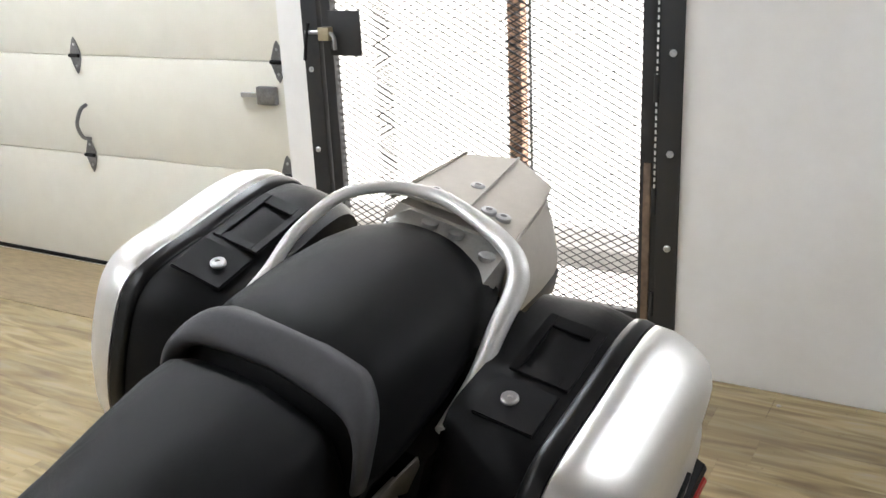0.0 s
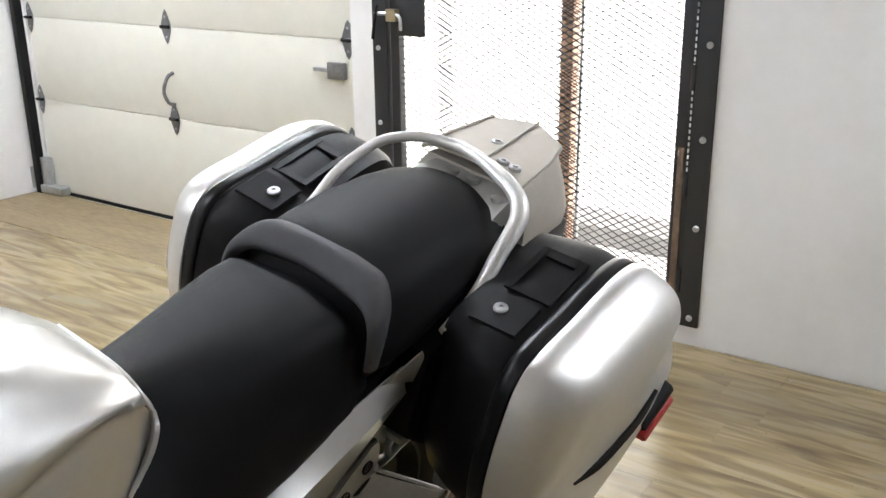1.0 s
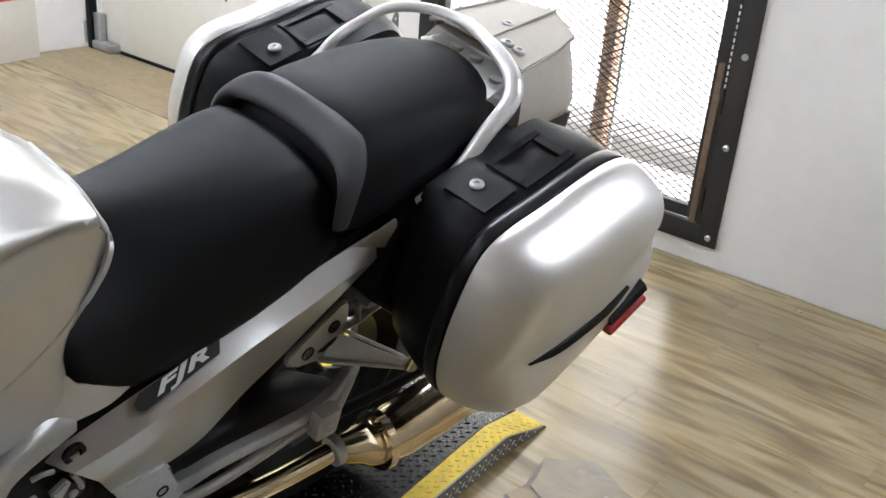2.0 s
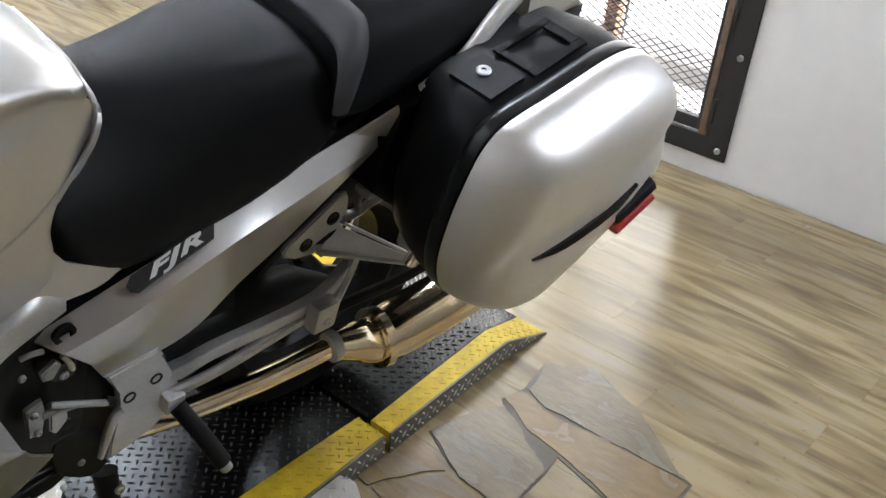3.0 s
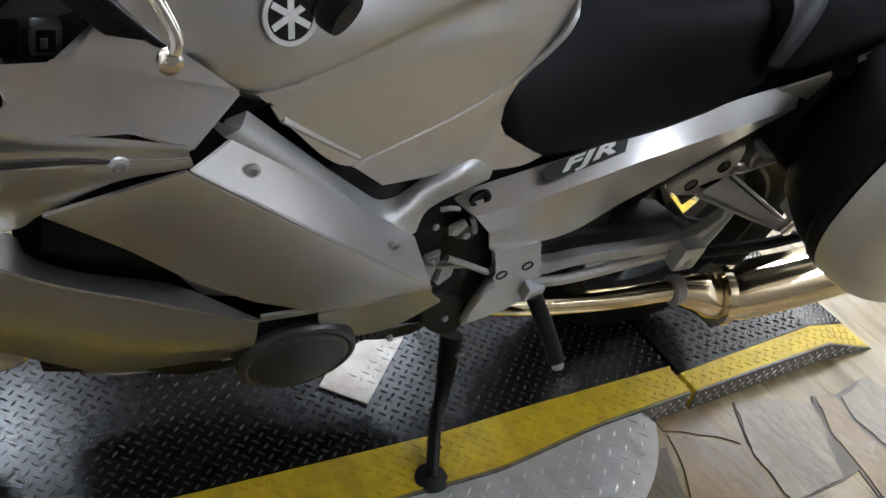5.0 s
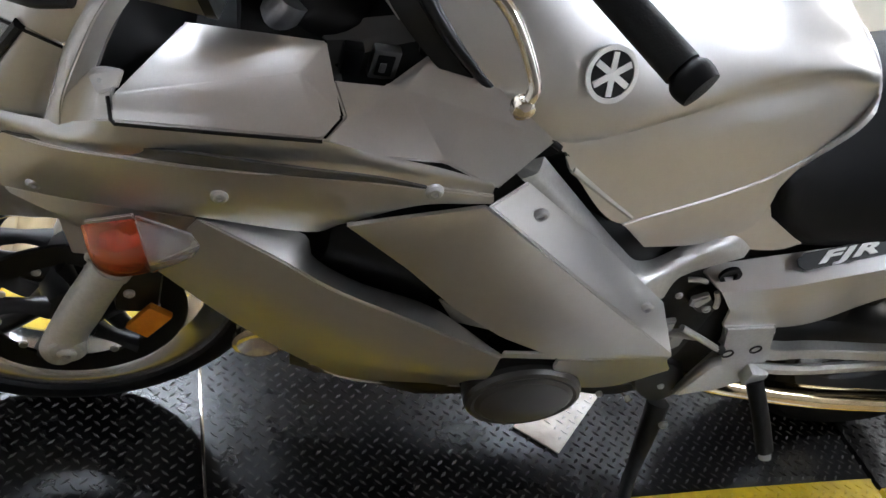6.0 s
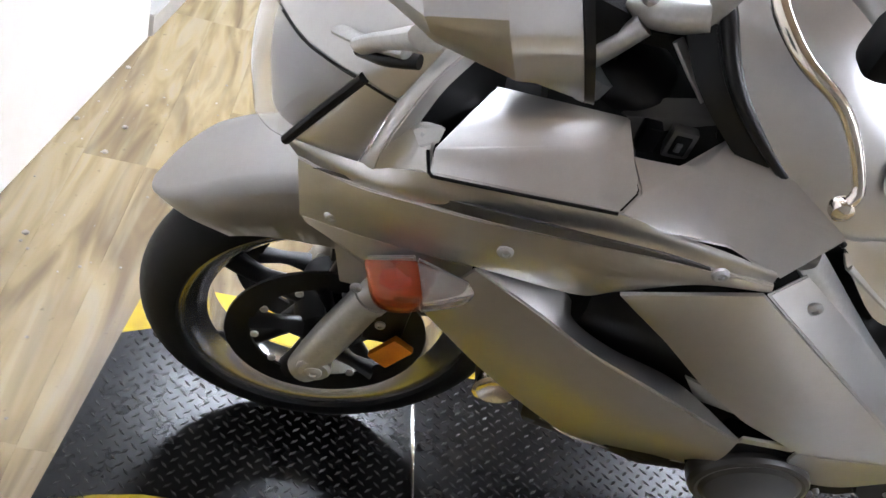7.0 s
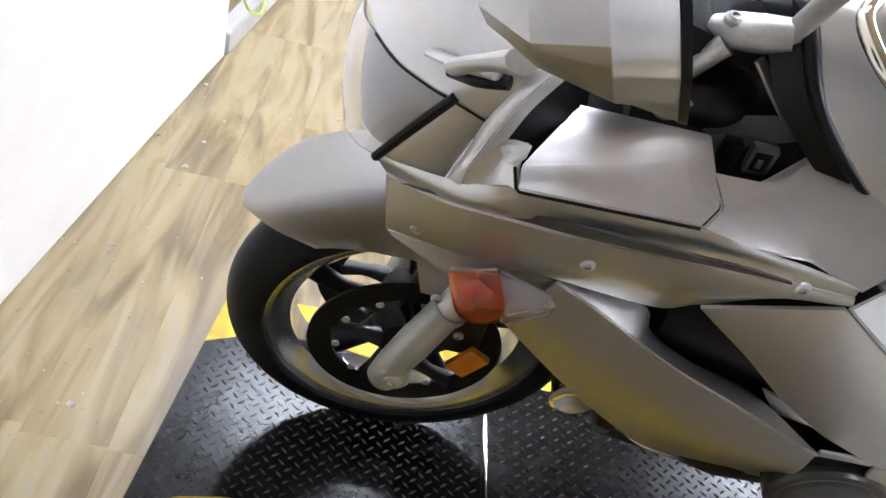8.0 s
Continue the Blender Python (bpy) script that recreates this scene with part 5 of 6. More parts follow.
# side cases
def case(side):
    s = side
    P = (lambda u, y, w: (u, y, w)) if s > 0 else (lambda u, y, w: (2 * MID - u, y, w))
    rim = [(1.462, .925), (1.60, .968), (1.74, 1.003), (1.825, .992), (1.868, .930), (1.872, .830), (1.825, .735), (1.72, .655), (1.62, .588), (1.54, .570), (1.468, .612), (1.425, .700), (1.425, .830)]
    cy, cw = 1.65, .79

    def ring(u, k, dy=0.0, dw=0.0, grow=1.0):
        return [P(u, cy + dy + (y - cy) * k, cw + dw + (w - cw) * k * grow) for y, w in rim]

    top = thing("side_case", "", "")
    top.parent = bike
    tagged(top, "silver hard side case with black inner shell")
    inner = [P(.20, y, w) for y, w in [(1.50, .922), (1.60, .953), (1.74, .994), (1.80, .982), (1.83, .92), (1.83, .84), (1.79, .76), (1.70, .69), (1.63, .63), (1.57, .61), (1.52, .64), (1.49, .72), (1.49, .83)]]
    part("inner_shell", loops([inner, ring(.235, .93, 0.012, .006), ring(.27, .965, 0.006, .006), ring(.31, .985, 0, .004), ring(.338, .985)], 64), BLACK, top, "black plastic inner shell", 50)
    part("gasket_band", loops([ring(.338, .985), ring(.340, 1.0), ring(.352, 1.012), ring(.366, 1.008), ring(.368, .99)], 64), BLACK_SMOOTH, top, "black band round the lid", 50)
    lidm = loops([ring(.368, .985), ring(.371, 1.006), ring(.395, 1.004, 0.004), ring(.411, .992, 0.008, -.002), ring(.425, .975, 0.012, -.004), ring(.439, .952, 0.016, -.005), ring(.450, .925, 0.020, -.006), ring(.459, .894, 0.023, -.007), ring(.466, .86, 0.025, -.008), ring(.4715, .82, 0.027, -.009), ring(.476, .78, 0.028, -.010), ring(.480, .70, 0.029, -.011), ring(.484, .60, 0.03, -.012), ring(.488, .4, 0.03, -.012), ring(.490, .18, 0.03, -.012)], 80)
    for v in lidm.verts:
        u = v.co.x if s > 0 else 2 * MID - v.co.x
        k = max(0.0, (u - .40) / .08)
        d = (v.co.z - .78) - 0.42 * (v.co.y - 1.62)
        e = v.co.y - (1.485 + (v.co.z - .73) * .30)
        v.co.x += s * min(1.0, k) * -0.006 * math.exp(-(e / .016) ** 2) * max(0.0, min(1.0, (.90 - v.co.z) / .05))
        v.co.x += s * k * (-0.010 * math.exp(-(d / .035) ** 2) + 0.008 * math.exp(-((d + .075) / .05) ** 2))
    part("lid", lidm, CASE_SILVER, top, "silver painted case lid", 60)
    # carrying handle recess and lock plate on top
    def quad(pts, h, name, mat, bev=0.002, par=top):
        a = [Vector(P(*p)) for p in pts]
        n = (a[1] - a[0]).cross(a[2] - a[0]).normalized()
        if n.z < 0:
            n = -n
        bm = bmesh.new()
        lo, hi = [bm.verts.new(p - n * 0.004) for p in a], [bm.verts.new(p + n * h) for p in a]
        k = len(a)
        bm.faces.new(lo), bm.faces.new(hi)
        for i in range(k):
            bm.faces.new((lo[i], lo[(i + 1) % k], hi[(i + 1) % k], hi[i]))
        bmesh.ops.bevel(bm, geom=bm.edges[:], offset=bev, segments=2, affect="EDGES")
        return part(name, bm, mat, par)
    lockp = quad([(.232, 1.500, .936), (.325, 1.494, .944), (.325, 1.570, .968), (.232, 1.576, .960)], .0025, "lock_plate", BLACK)
    lk = part("lock", lathe([(0, .0125), (.004, .0125), (.006, .010), (.006, .004), (.003, .0035)], "Z", (0, 0, 0), 24), STEEL, lockp, "round steel key lock")
    lk.matrix_basis = pose(*P(.268, 1.538, .9535), 17, 0, 0)
    for pts in ([(.238, 1.590, .966), (.252, 1.590, .966), (.252, 1.715, 1.003), (.238, 1.715, 1.003)],
                [(.312, 1.590, .968), (.328, 1.590, .968), (.328, 1.715, 1.005), (.312, 1.715, 1.005)],
                [(.252, 1.590, .966), (.312, 1.590, .968), (.312, 1.605, .972), (.252, 1.605, .970)],
                [(.252, 1.692, .996), (.312, 1.692, .998), (.312, 1.715, 1.005), (.252, 1.715, 1.003)]):
        quad(pts, .0015, "handle_frame", BLACK, 0.001)
    # flush black sheet stands for the dark of the handle slot
    quad([(.254, 1.606, .962), (.310, 1.606, .963), (.310, 1.690, .988), (.254, 1.690, .987)], .001, "handle_slot_dark", SOOT)
    part("lid_slit", sheet([[P(.478, 1.527, .729), P(.489, 1.599, .752), P(.494, 1.685, .779), P(.494, 1.771, .812)], [P(.478, 1.529, .726), P(.491, 1.585, .733), P(.497, 1.650, .751), P(.499, 1.720, .775), P(.494, 1.772, .806)]], 24, 3, 0.008, side=s), BLACK, top, "black inlay stripe")
    part("reflector_mount", tube([P(.484, 1.735, .750), P(.486, 1.822, .798)], .022, 6, 8, flat=0.75, straight=True), BLACK, top)
    part("reflector", tube([P(.497, 1.738, .728), P(.499, 1.824, .776)], .0145, 6, 8, flat=0.75, straight=True), RED, top, "red reflector")
    return top


case(1)
case(-1)

# rack, grab rail and tail
part("grab_rail", tube([(.203, 1.490, .893), (.196, 1.583, .930), (.189, 1.644, .985), (.184, 1.695, 1.030), (.167, 1.716, 1.058), (.133, 1.735, 1.071), (.082, 1.755, 1.079), (.016, 1.778, 1.083), (-.028, 1.780, 1.083), (-.083, 1.762, 1.080),
                        (-.120, 1.725, 1.073), (-.145, 1.700, 1.058), (-.165, 1.670, 1.030), (-.172, 1.621, 1.000), (-.172, 1.575, .960), (-.174, 1.530, .930)], [.0115, .0122, .015, .0172, .0152, .0125, .0115, .011, .011, .011, .011], 90, 16, flat=0.82), RAIL_METAL, bike, "pale metal grab rail")
rack = part("rear_rack", shell([(-.086, 1.79, 1.066), (-.098, 2.040, 1.070), (-.018, 2.098, 1.073), (.078, 2.042, 1.066), (.106, 1.946, 1.060), (.132, 1.790, 1.052), (.034, 1.79, 1.069), (-.122, 2.00, 1.050), (-.118, 1.80, 1.045)],
                               [(0, 1, 2, 6), (6, 2, 3, 4, 5), (0, 8, 7, 1)], 0.010, 0.004), RACK_PAINT, bike, "warm silver painted rear carrier plate", 20)
for at in ((-.005, 1.910, 1.070), (.056, 1.835, 1.068), (.082, 1.838, 1.064), (-.045, 1.835, 1.068)):
    part("rack_screw", lathe([(-.006, .013), (.001, .013), (.003, .010), (.003, .006), (-.003, .005)], "Z", at, 20), STEEL, rack)
part("rack_rib", tube([(.032, 1.802, 1.0705), (-.017, 2.094, 1.0745)], .003, 6, 8, straight=True), RACK_PAINT, rack)
part("rack_rib", tube([(-.087, 1.795, 1.0675), (-.098, 2.036, 1.0715)], .003, 6, 8, straight=True), RACK_PAINT, rack)


def tail_ring(y, *half):
    return [(u + MID, y, w) for u, w in half] + [(MID - u, y, w) for u, w in half[::-1]]


part("tail_cowl", loops([tail_ring(1.80, (.104, 1.040), (.130, 1.000), (.142, .950), (.132, .905)), tail_ring(1.90, (.092, 1.050), (.126, 1.000), (.144, .955), (.136, .925)),
                         tail_ring(1.99, (.072, 1.052), (.106, .998), (.128, .950), (.124, .922)), tail_ring(2.045, (.052, 1.050), (.082, .996), (.104, .945), (.102, .918)),
                         tail_ring(2.085, (.020, 1.046), (.045, .992), (.060, .945), (.058, .915))], 44, straight=True), RACK_PAINT, bike, "warm silver tail cowl", 50)
part("tail_light", block((-.100, 1.86, .872), (.134, 2.035, .926), 0.012), BLACK_SMOOTH, bike, "dark tail light housing")
part("tail_bracket", loops([[(.12, 1.72, 1.00), (.12, 1.72, .93), (-.10, 1.72, .93), (-.10, 1.72, 1.0)], [(.12, 1.80, 1.035), (.12, 1.80, .95), (-.10, 1.80, .95), (-.09, 1.80, 1.035)]], 16, straight=True), SILVER_DULL, bike, "cast carrier bracket")
for at in ((.097, 1.770, 1.016), (.03, 1.785, 1.026), (-.02, 1.785, 1.026), (-.075, 1.765, 1.014)):
    part("bracket_boss", lathe([(0, .014), (.008, .014), (.010, .010)], "Z", at, 18), SILVER_DULL, bike)

# rear wheel, mudguard and dark rear frame
rear = thing("rear_wheel", "", "")
rear.parent = bike
rear.matrix_basis = pose(0, 1.545, .316)
part("tyre", lathe([(-.065, .222), (-.085, .245), (-.09, .27), (-.07, .30), (-.035, .313), (0, .316), (.035, .313), (.07, .30), (.09, .27), (.085, .245), (.065, .222)], "X", (0, 0, 0), 64, closed=True), RUBBER, rear, "black rear tyre")
part("rim", lathe([(-.068, .226), (-.03, .205), (.03, .205), (.068, .226), (.068, .216), (.03, .190), (-.03, .190), (-.068, .216)], "X", (0, 0, 0), 64, closed=True), SOOT, rear, "black cast rim", 25)
part("hub", lathe([(-.06, .03), (-.045, .042), (.045, .042), (.06, .03)], "X", (0, 0, 0), 32), SOOT, rear)
for k in range(5):
    a = radians(50 + 72 * k)
    part("spoke", tube([(0, .04 * math.cos(a), .06 * math.sin(a)), (.004, .13 * math.cos(a), .13 * math.sin(a)), (0, .195 * math.cos(a), .195 * math.sin(a))], [.022, .013, .017], 12, 8), BLACK_SMOOTH, rear)
part("rear_mudguard", loops([[(.13, 1.30, .74), (.12, 1.30, .55), (-.12, 1.30, .55), (-.13, 1.30, .74)], [(.15, 1.50, .86), (.14, 1.50, .65), (-.14, 1.50, .65), (-.15, 1.50, .86)], [(.12, 1.85, .96), (.11, 1.85, .74), (-.1, 1.85, .74), (-.1, 1.85, .96)]], 24, straight=True), SOOT, bike, "black rear mudguard")
part("case_bracket", loops([[(.20, 1.46, .86), (.20, 1.44, .70), (.13, 1.44, .70), (.13, 1.46, .86)], [(.21, 1.60, .90), (.21, 1.60, .58), (.13, 1.60, .58), (.13, 1.60, .90)], [(.20, 1.78, .95), (.20, 1.78, .70), (.12, 1.78, .70), (.12, 1.78, .95)]], 20, straight=True), SOOT, bike, "black case carrier")

part("gearbox", loops([[(.12, .88, .62), (.13, .88, .30), (-.13, .88, .30), (-.12, .88, .62)], [(.12, 1.05, .60), (.12, 1.05, .27), (-.12, 1.05, .27), (-.12, 1.05, .60)], [(.11, 1.24, .58), (.11, 1.24, .33), (-.1, 1.24, .33), (-.1, 1.24, .58)]], 20), SOOT, bike, "black gearbox casing")

# footrest plate, swing arm, pegs
plate = part("footrest_plate", slab([(.968, .508), (1.058, .520), (1.070, .500), (1.092, .432), (1.112, .400), (1.105, .362), (1.060, .325), (.985, .300), (.990, .345), (1.004, .42), (.998, .46)], .165, .182, bevel=0.004), SILVER_DULL, bike, "cast aluminium footrest plate")
for y, w in ((1.012, .440), (1.058, .455)):
    part("plate_hole", lathe([(-.001, .011), (.002, .011), (.002, .008), (-.004, .008)], "X", (.182, y, w), 16), SOOT, plate)
part("footpeg_clevis", block((.172, 1.070, .375), (.205, 1.105, .412), 0.006), STEEL, bike)
peg = part("footpeg", tube([(.200, 1.090, .388), (.245, 1.118, .335), (.282, 1.138, .290)], .0165, 12, 12, flat=0.9), RUBBER, bike, "black rubber rider footpeg")
part("peg_tip", tube([(.282, 1.138, .290), (.290, 1.142, .279)], .011, 4, 10, straight=True), STEEL, peg)
part("swing_arm", sheet([[(.176, 1.045, .485), (.182, 1.090, .455), (.200, 1.154, .484), (.222, 1.338, .520), (.205, 1.437, .552)],
                         [(.178, 1.050, .465), (.184, 1.095, .425), (.202, 1.156, .460), (.226, 1.345, .500), (.208, 1.437, .538)]], 30, 3, 0.022), SILVER_DULL, bike, "cast aluminium swing arm brace")
part("swing_arm_bar", tube([(.180, 1.075, .40), (.200, 1.16, .425), (.215, 1.33, .475)], .010, 16, 8), SILVER_DULL, bike)
part("swing_arm_dark", loops([[(.15, 1.08, .49), (.16, 1.08, .40), (.06, 1.08, .40), (.06, 1.08, .49)], [(.145, 1.29, .468), (.145, 1.29, .40), (.06, 1.29, .40), (.06, 1.29, .468)], [(.14, 1.42, .440), (.14, 1.42, .37), (.06, 1.42, .37), (.06, 1.42, .44)], [(.12, 1.55, .35), (.12, 1.55, .28), (.05, 1.55, .28), (.05, 1.55, .35)]], 20), SOOT, bike, "dark swing arm")
part("arm_clevis", block((.222, 1.322, .465), (.252, 1.372, .525), 0.007), SILVER_DULL, bike)
part("clevis_bolt", bolt(bmesh.new(), (.252, 1.348, .488), 0.009, "X", 0.005), STEEL, bike)
part("brake_link", tube([(.235, 1.365, .482), (.205, 1.43, .535), (.19, 1.455, .57)], .011, 10, 8), SILVER_DULL, bike)
hang = part("pillion_hanger", slab([(1.303, .592), (1.309, .604), (1.408, .678), (1.424, .680), (1.434, .664), (1.432, .640), (1.440, .600), (1.428, .588), (1.385, .558), (1.335, .568), (1.312, .576)], .150, .161, bevel=0.003), SILVER_DULL, bike, "triangular aluminium pillion footrest hanger")
for y, w in ((1.352, .592), (1.404, .631)):
    part("hanger_hole", lathe([(0, .0135), (.002, .0135), (.002, .012), (-.004, .012)], "X", (.161, y, w), 18), SOOT, hang)
part("hanger_opening", slab([(1.376, .584), (1.404, .598), (1.420, .600), (1.412, .590), (1.392, .578)], .1605, .1625), SOOT, hang)
part("hanger_flange", sheet([[(.150, 1.424, .612), (.262, 1.526, .572)], [(.172, 1.424, .616), (.274, 1.526, .570)]], 12, 3, 0.005), SILVER_DULL, hang)
part("hanger_flange", sheet([[(.150, 1.378, .562), (.258, 1.520, .553)], [(.172, 1.376, .566), (.272, 1.520, .556)]], 12, 3, 0.005), SILVER_DULL, hang)
part("hanger_web", sheet([[(.156, 1.42, .608), (.262, 1.524, .568)], [(.156, 1.385, .566), (.262, 1.520, .557)]], 10, 4, 0.004), SILVER_DULL, hang)
part("hanger_arm", tube([(.156, 1.430, .622), (.158, 1.462, .618), (.160, 1.495, .632), (.160, 1.520, .640)], [.014, .010, .009, .011], 16, 10, flat=0.6), SILVER_DULL, hang)
part("hanger_arm", tube([(.158, 1.470, .622), (.158, 1.462, .650), (.160, 1.470, .668)], [.010, .008, .010], 12, 10, flat=0.6), SILVER_DULL, hang)
part("hanger_tab", block((.150, 1.452, .668), (.186, 1.492, .682), 0.004), SILVER_DULL, hang)
part("pillion_peg", tube([(.262, 1.520, .560), (.268, 1.520, .60), (.262, 1.505, .632)], .014, 10, 10), CHROME, bike, "folded pillion footpeg")
part("pillion_peg_cap", block((.25, 1.475, .615), (.285, 1.535, .645), 0.006), STEEL, bike)
part("lower_tube", tube([(.20, 1.42, .44), (.22, 1.56, .46), (.235, 1.64, .49)], .012, 14, 8), SOOT, bike)

# exhaust
part("exhaust_pipe", tube([(.12, .95, .30), (.150, 1.10, .292), (.180, 1.28, .302), (.200, 1.452, .322)], .021, 24, 18), EXHAUST, bike, "chromed exhaust pipe")
part("exhaust_clamp", tube([(.199, 1.444, .321), (.2015, 1.462, .3235)], .031, 4, 20, straight=True), STEEL, bike)
muf = part("muffler", tube([(.201, 1.458, .323), (.210, 1.510, .313), (.218, 1.565, .302), (.236, 1.72, .340), (.255, 1.90, .392)], [.030, .046, .060, .061, .061, .060, .060], 48, 28, flat=0.92), EXHAUST, bike, "polished muffler")
part("muffler_ring", tube([(.2165, 1.552, .3035), (.2195, 1.570, .3045)], .064, 4, 28, straight=True), EXHAUST, muf)
part("exhaust_right", tube([(-.19, 1.45, .31), (-.23, 1.60, .30), (-.25, 1.95, .40)], [.03, .06, .06], 20, 18), EXHAUST, bike)

# side stand, shifter, clutch parts
stand = part("side_stand", tube([(0.150, 1.003, 0.228), (0.205, 0.994, 0.125), (0.262, 0.956, 0.118), (0.354, 0.917, 0.091)], [.022, .018, .013, .012, .012], 24, 12), SOOT, bike, "black side stand")
part("stand_foot", lathe([(0, .030), (.008, .032), (.014, .02)], "Z", (0.354, 0.917, 0.081), 20), SOOT, stand)
part("stand_lug", tube([(0.290, 0.958, 0.083), (0.300, 1.004, 0.005)], .006, 6, 8), SOOT, stand)
part("stand_bolt", bolt(bmesh.new(), (0.185, 1.009, 0.212), 0.009, "X", 0.008), STEEL, stand)
part("stand_bracket", loops([[(.10, .90, .40), (.10, .90, .27), (.10, 1.00, .23), (.10, 1.03, .30), (.10, .99, .38)], [(.160, .905, .375), (.162, .915, .30), (.164, .975, .255), (.164, 1.005, .300), (.160, .975, .355)]], 24), SOOT, bike, "black stand bracket")
sump = part("sump_cover", loops([[(.09, .74, .46), (.09, .76, .27), (.09, .93, .25), (.09, .95, .42)], [(.150, .76, .445), (.150, .78, .285), (.150, .925, .262), (.150, .94, .41)]], 24), SOOT, bike, "black ribbed sump cover")
for k in range(7):
    part("sump_rib", tube([(.153, .775 + .006 * k, .425 - .022 * k), (.155, .855, .428 - .022 * k), (.153, .932, .418 - .020 * k)], [.003, .004, .003], 8, 8), BLACK_SMOOTH, sump)
for at in ((.150, .80, .272), (.152, .865, .262), (.154, .925, .252)):
    part("sump_bolt", bolt(bmesh.new(), at, 0.006, "X", 0.008), STEEL, sump)
part("shift_lever", tube([(.205, .985, .452), (.203, .972, .440), (.203, .962, .400), (.206, .952, .362)], [.008, .010, .009, .006], 18, 10, flat=0.7), SILVER_DULL, bike, "grey gear lever")
part("shift_rod", tube([(.200, .868, .533), (.202, .915, .508), (.204, .962, .482)], .0055, 8, 8), STEEL, bike)
part("shift_rod_joint", tube([(.200, .955, .486), (.204, .968, .479)], .0085, 4, 10, straight=True), SOOT, bike)
part("gear_cover", loops([[(.13, .80, .63), (.14, .79, .52), (.13, .82, .36), (.13, .96, .30), (.13, .99, .42), (.13, .96, .60)], [(.158, .83, .600), (.160, .82, .52), (.155, .84, .40), (.155, .93, .36), (.155, .95, .45), (.155, .93, .58)]], 24), SOOT, bike)
part("slave_cylinder", loops([[(.16, .878, .592), (.165, .868, .570), (.16, .890, .545), (.16, .925, .552), (.16, .920, .585)], [(.186, .884, .586), (.188, .876, .570), (.184, .893, .552), (.184, .915, .556), (.184, .912, .580)]], 18), COVER, bike, "dark clutch slave cylinder")
part("cylinder_tab", slab([(.862, .585), (.884, .600), (.892, .590), (.880, .568), (.866, .570)], .178, .190, bevel=0.003), SILVER_DULL, bike)
part("slave_bolt", bolt(bmesh.new(), (.188, .895, .568), 0.007, "X", 0.005), STEEL, bike)
part("banjo", tube([(.186, .893, .606), (.190, .902, .590), (.190, .907, .575)], .0045, 8, 8), STEEL, bike)
part("gear_link", slab([(.842, .520), (.866, .530), (.872, .500), (.868, .462), (.850, .458), (.846, .492)], .176, .188, bevel=0.003), SILVER_DULL, bike)
part("gear_link", tube([(.188, .866, .500), (.192, .890, .502), (.194, .912, .500)], .0055, 8, 8), SILVER_DULL, bike)
part("gear_link", slab([(.878, .492), (.905, .496), (.908, .462), (.890, .440), (.880, .452)], .172, .186, bevel=0.003), SILVER_DULL, bike)
for at in ((.190, .852, .512), (.190, .858, .472), (.182, .838, .590), (.190, .930, .350)):
    part("case_bolt", bolt(bmesh.new(), at, 0.006, "X", 0.005), STEEL, bike)
part("cable_clip", tube([(.178, .838, .622), (.182, .852, .628), (.180, .868, .622)], .004, 10, 8), STEEL, bike)
part("hose", tube([(.165, .80, .59), (.166, .83, .605), (.160, .88, .60), (.150, .94, .58)], .006, 18, 8), SOOT, bike)
for k in range(6):
    part("engine_fin", block((.150, .74 + k * .012, .32 + k * .004), (.195, .748 + k * .012, .40), .002), SOOT, bike)

# handlebar, lever, mirror
bar = part("handlebar", tube([(.098, .288, 1.040), (.106, .296, 1.085), (.122, .312, 1.135), (.165, .355, 1.162), (.22, .398, 1.152), (.28, .438, 1.136)], .0125, 30, 12), SILVER_DULL, bike, "grey handlebar")
grip = part("left_grip", tube([(.255, .422, 1.140), (.358, .488, 1.122)], .0175, 8, 16, straight=True), RUBBER, bar, "black rubber grip")
part("bar_end", tube([(.358, .488, 1.122), (.361, .490, 1.1215), (.378, .501, 1.1185)], [.015, .021, .021, .019], 8, 16), BLACK, bar)
part("clutch_lever", tube([(.205, .290, 1.165), (.240, .275, 1.163), (.285, .296, 1.146), (.315, .341, 1.124), (.345, .374, 1.078), (.350, .372, 1.058)], [.009, .008, .0065, .006, .006], 30, 10), CHROME, bar, "polished clutch lever")
part("lever_ball", lathe([(-.010, .004), (-.006, .010), (0, .0115), (.006, .010), (.010, .004)], "X", (.350, .371, 1.054), 14), CHROME, bar)
part("switch_box", block((.225, .365, 1.125), (.268, .425, 1.178), 0.012), BLACK, bar, "black switch housing")
part("top_clamp", block((-.12, .22, 0.985), (.085, .30, 1.012), 0.010), SOOT, bike, "black top clamp")
part("bar_clamp", tube([(.068, .218, 1.020), (.080, .236, 1.028), (.094, .262, 1.040), (.102, .290, 1.052)], [.014, .023, .024, .020], 18, 16, flat=0.85), SILVER_DULL, bike, "grey cast bar clamp")
part("clamp_bolt", bolt(bmesh.new(), (.086, .230, 1.040), 0.011, "Z", 0.010), STEEL, bike)
part("key_barrel", lathe([(0, .018), (.02, .018), (.024, .013)], "Z", (.0, .27, 1.03), 18), STEEL, bike)
part("fork_cap", lathe([(0, .022), (.012, .022), (.016, .014)], "Z", (.060, .262, 1.012), 20), STEEL, bike)
part("right_bar", tube([(-.03, .30, 1.045), (-.12, .32, 1.075), (-.20, .385, 1.11), (-.38, .46, 1.14)], .015, 20, 12), RUBBER, bike, "black right handlebar grip")
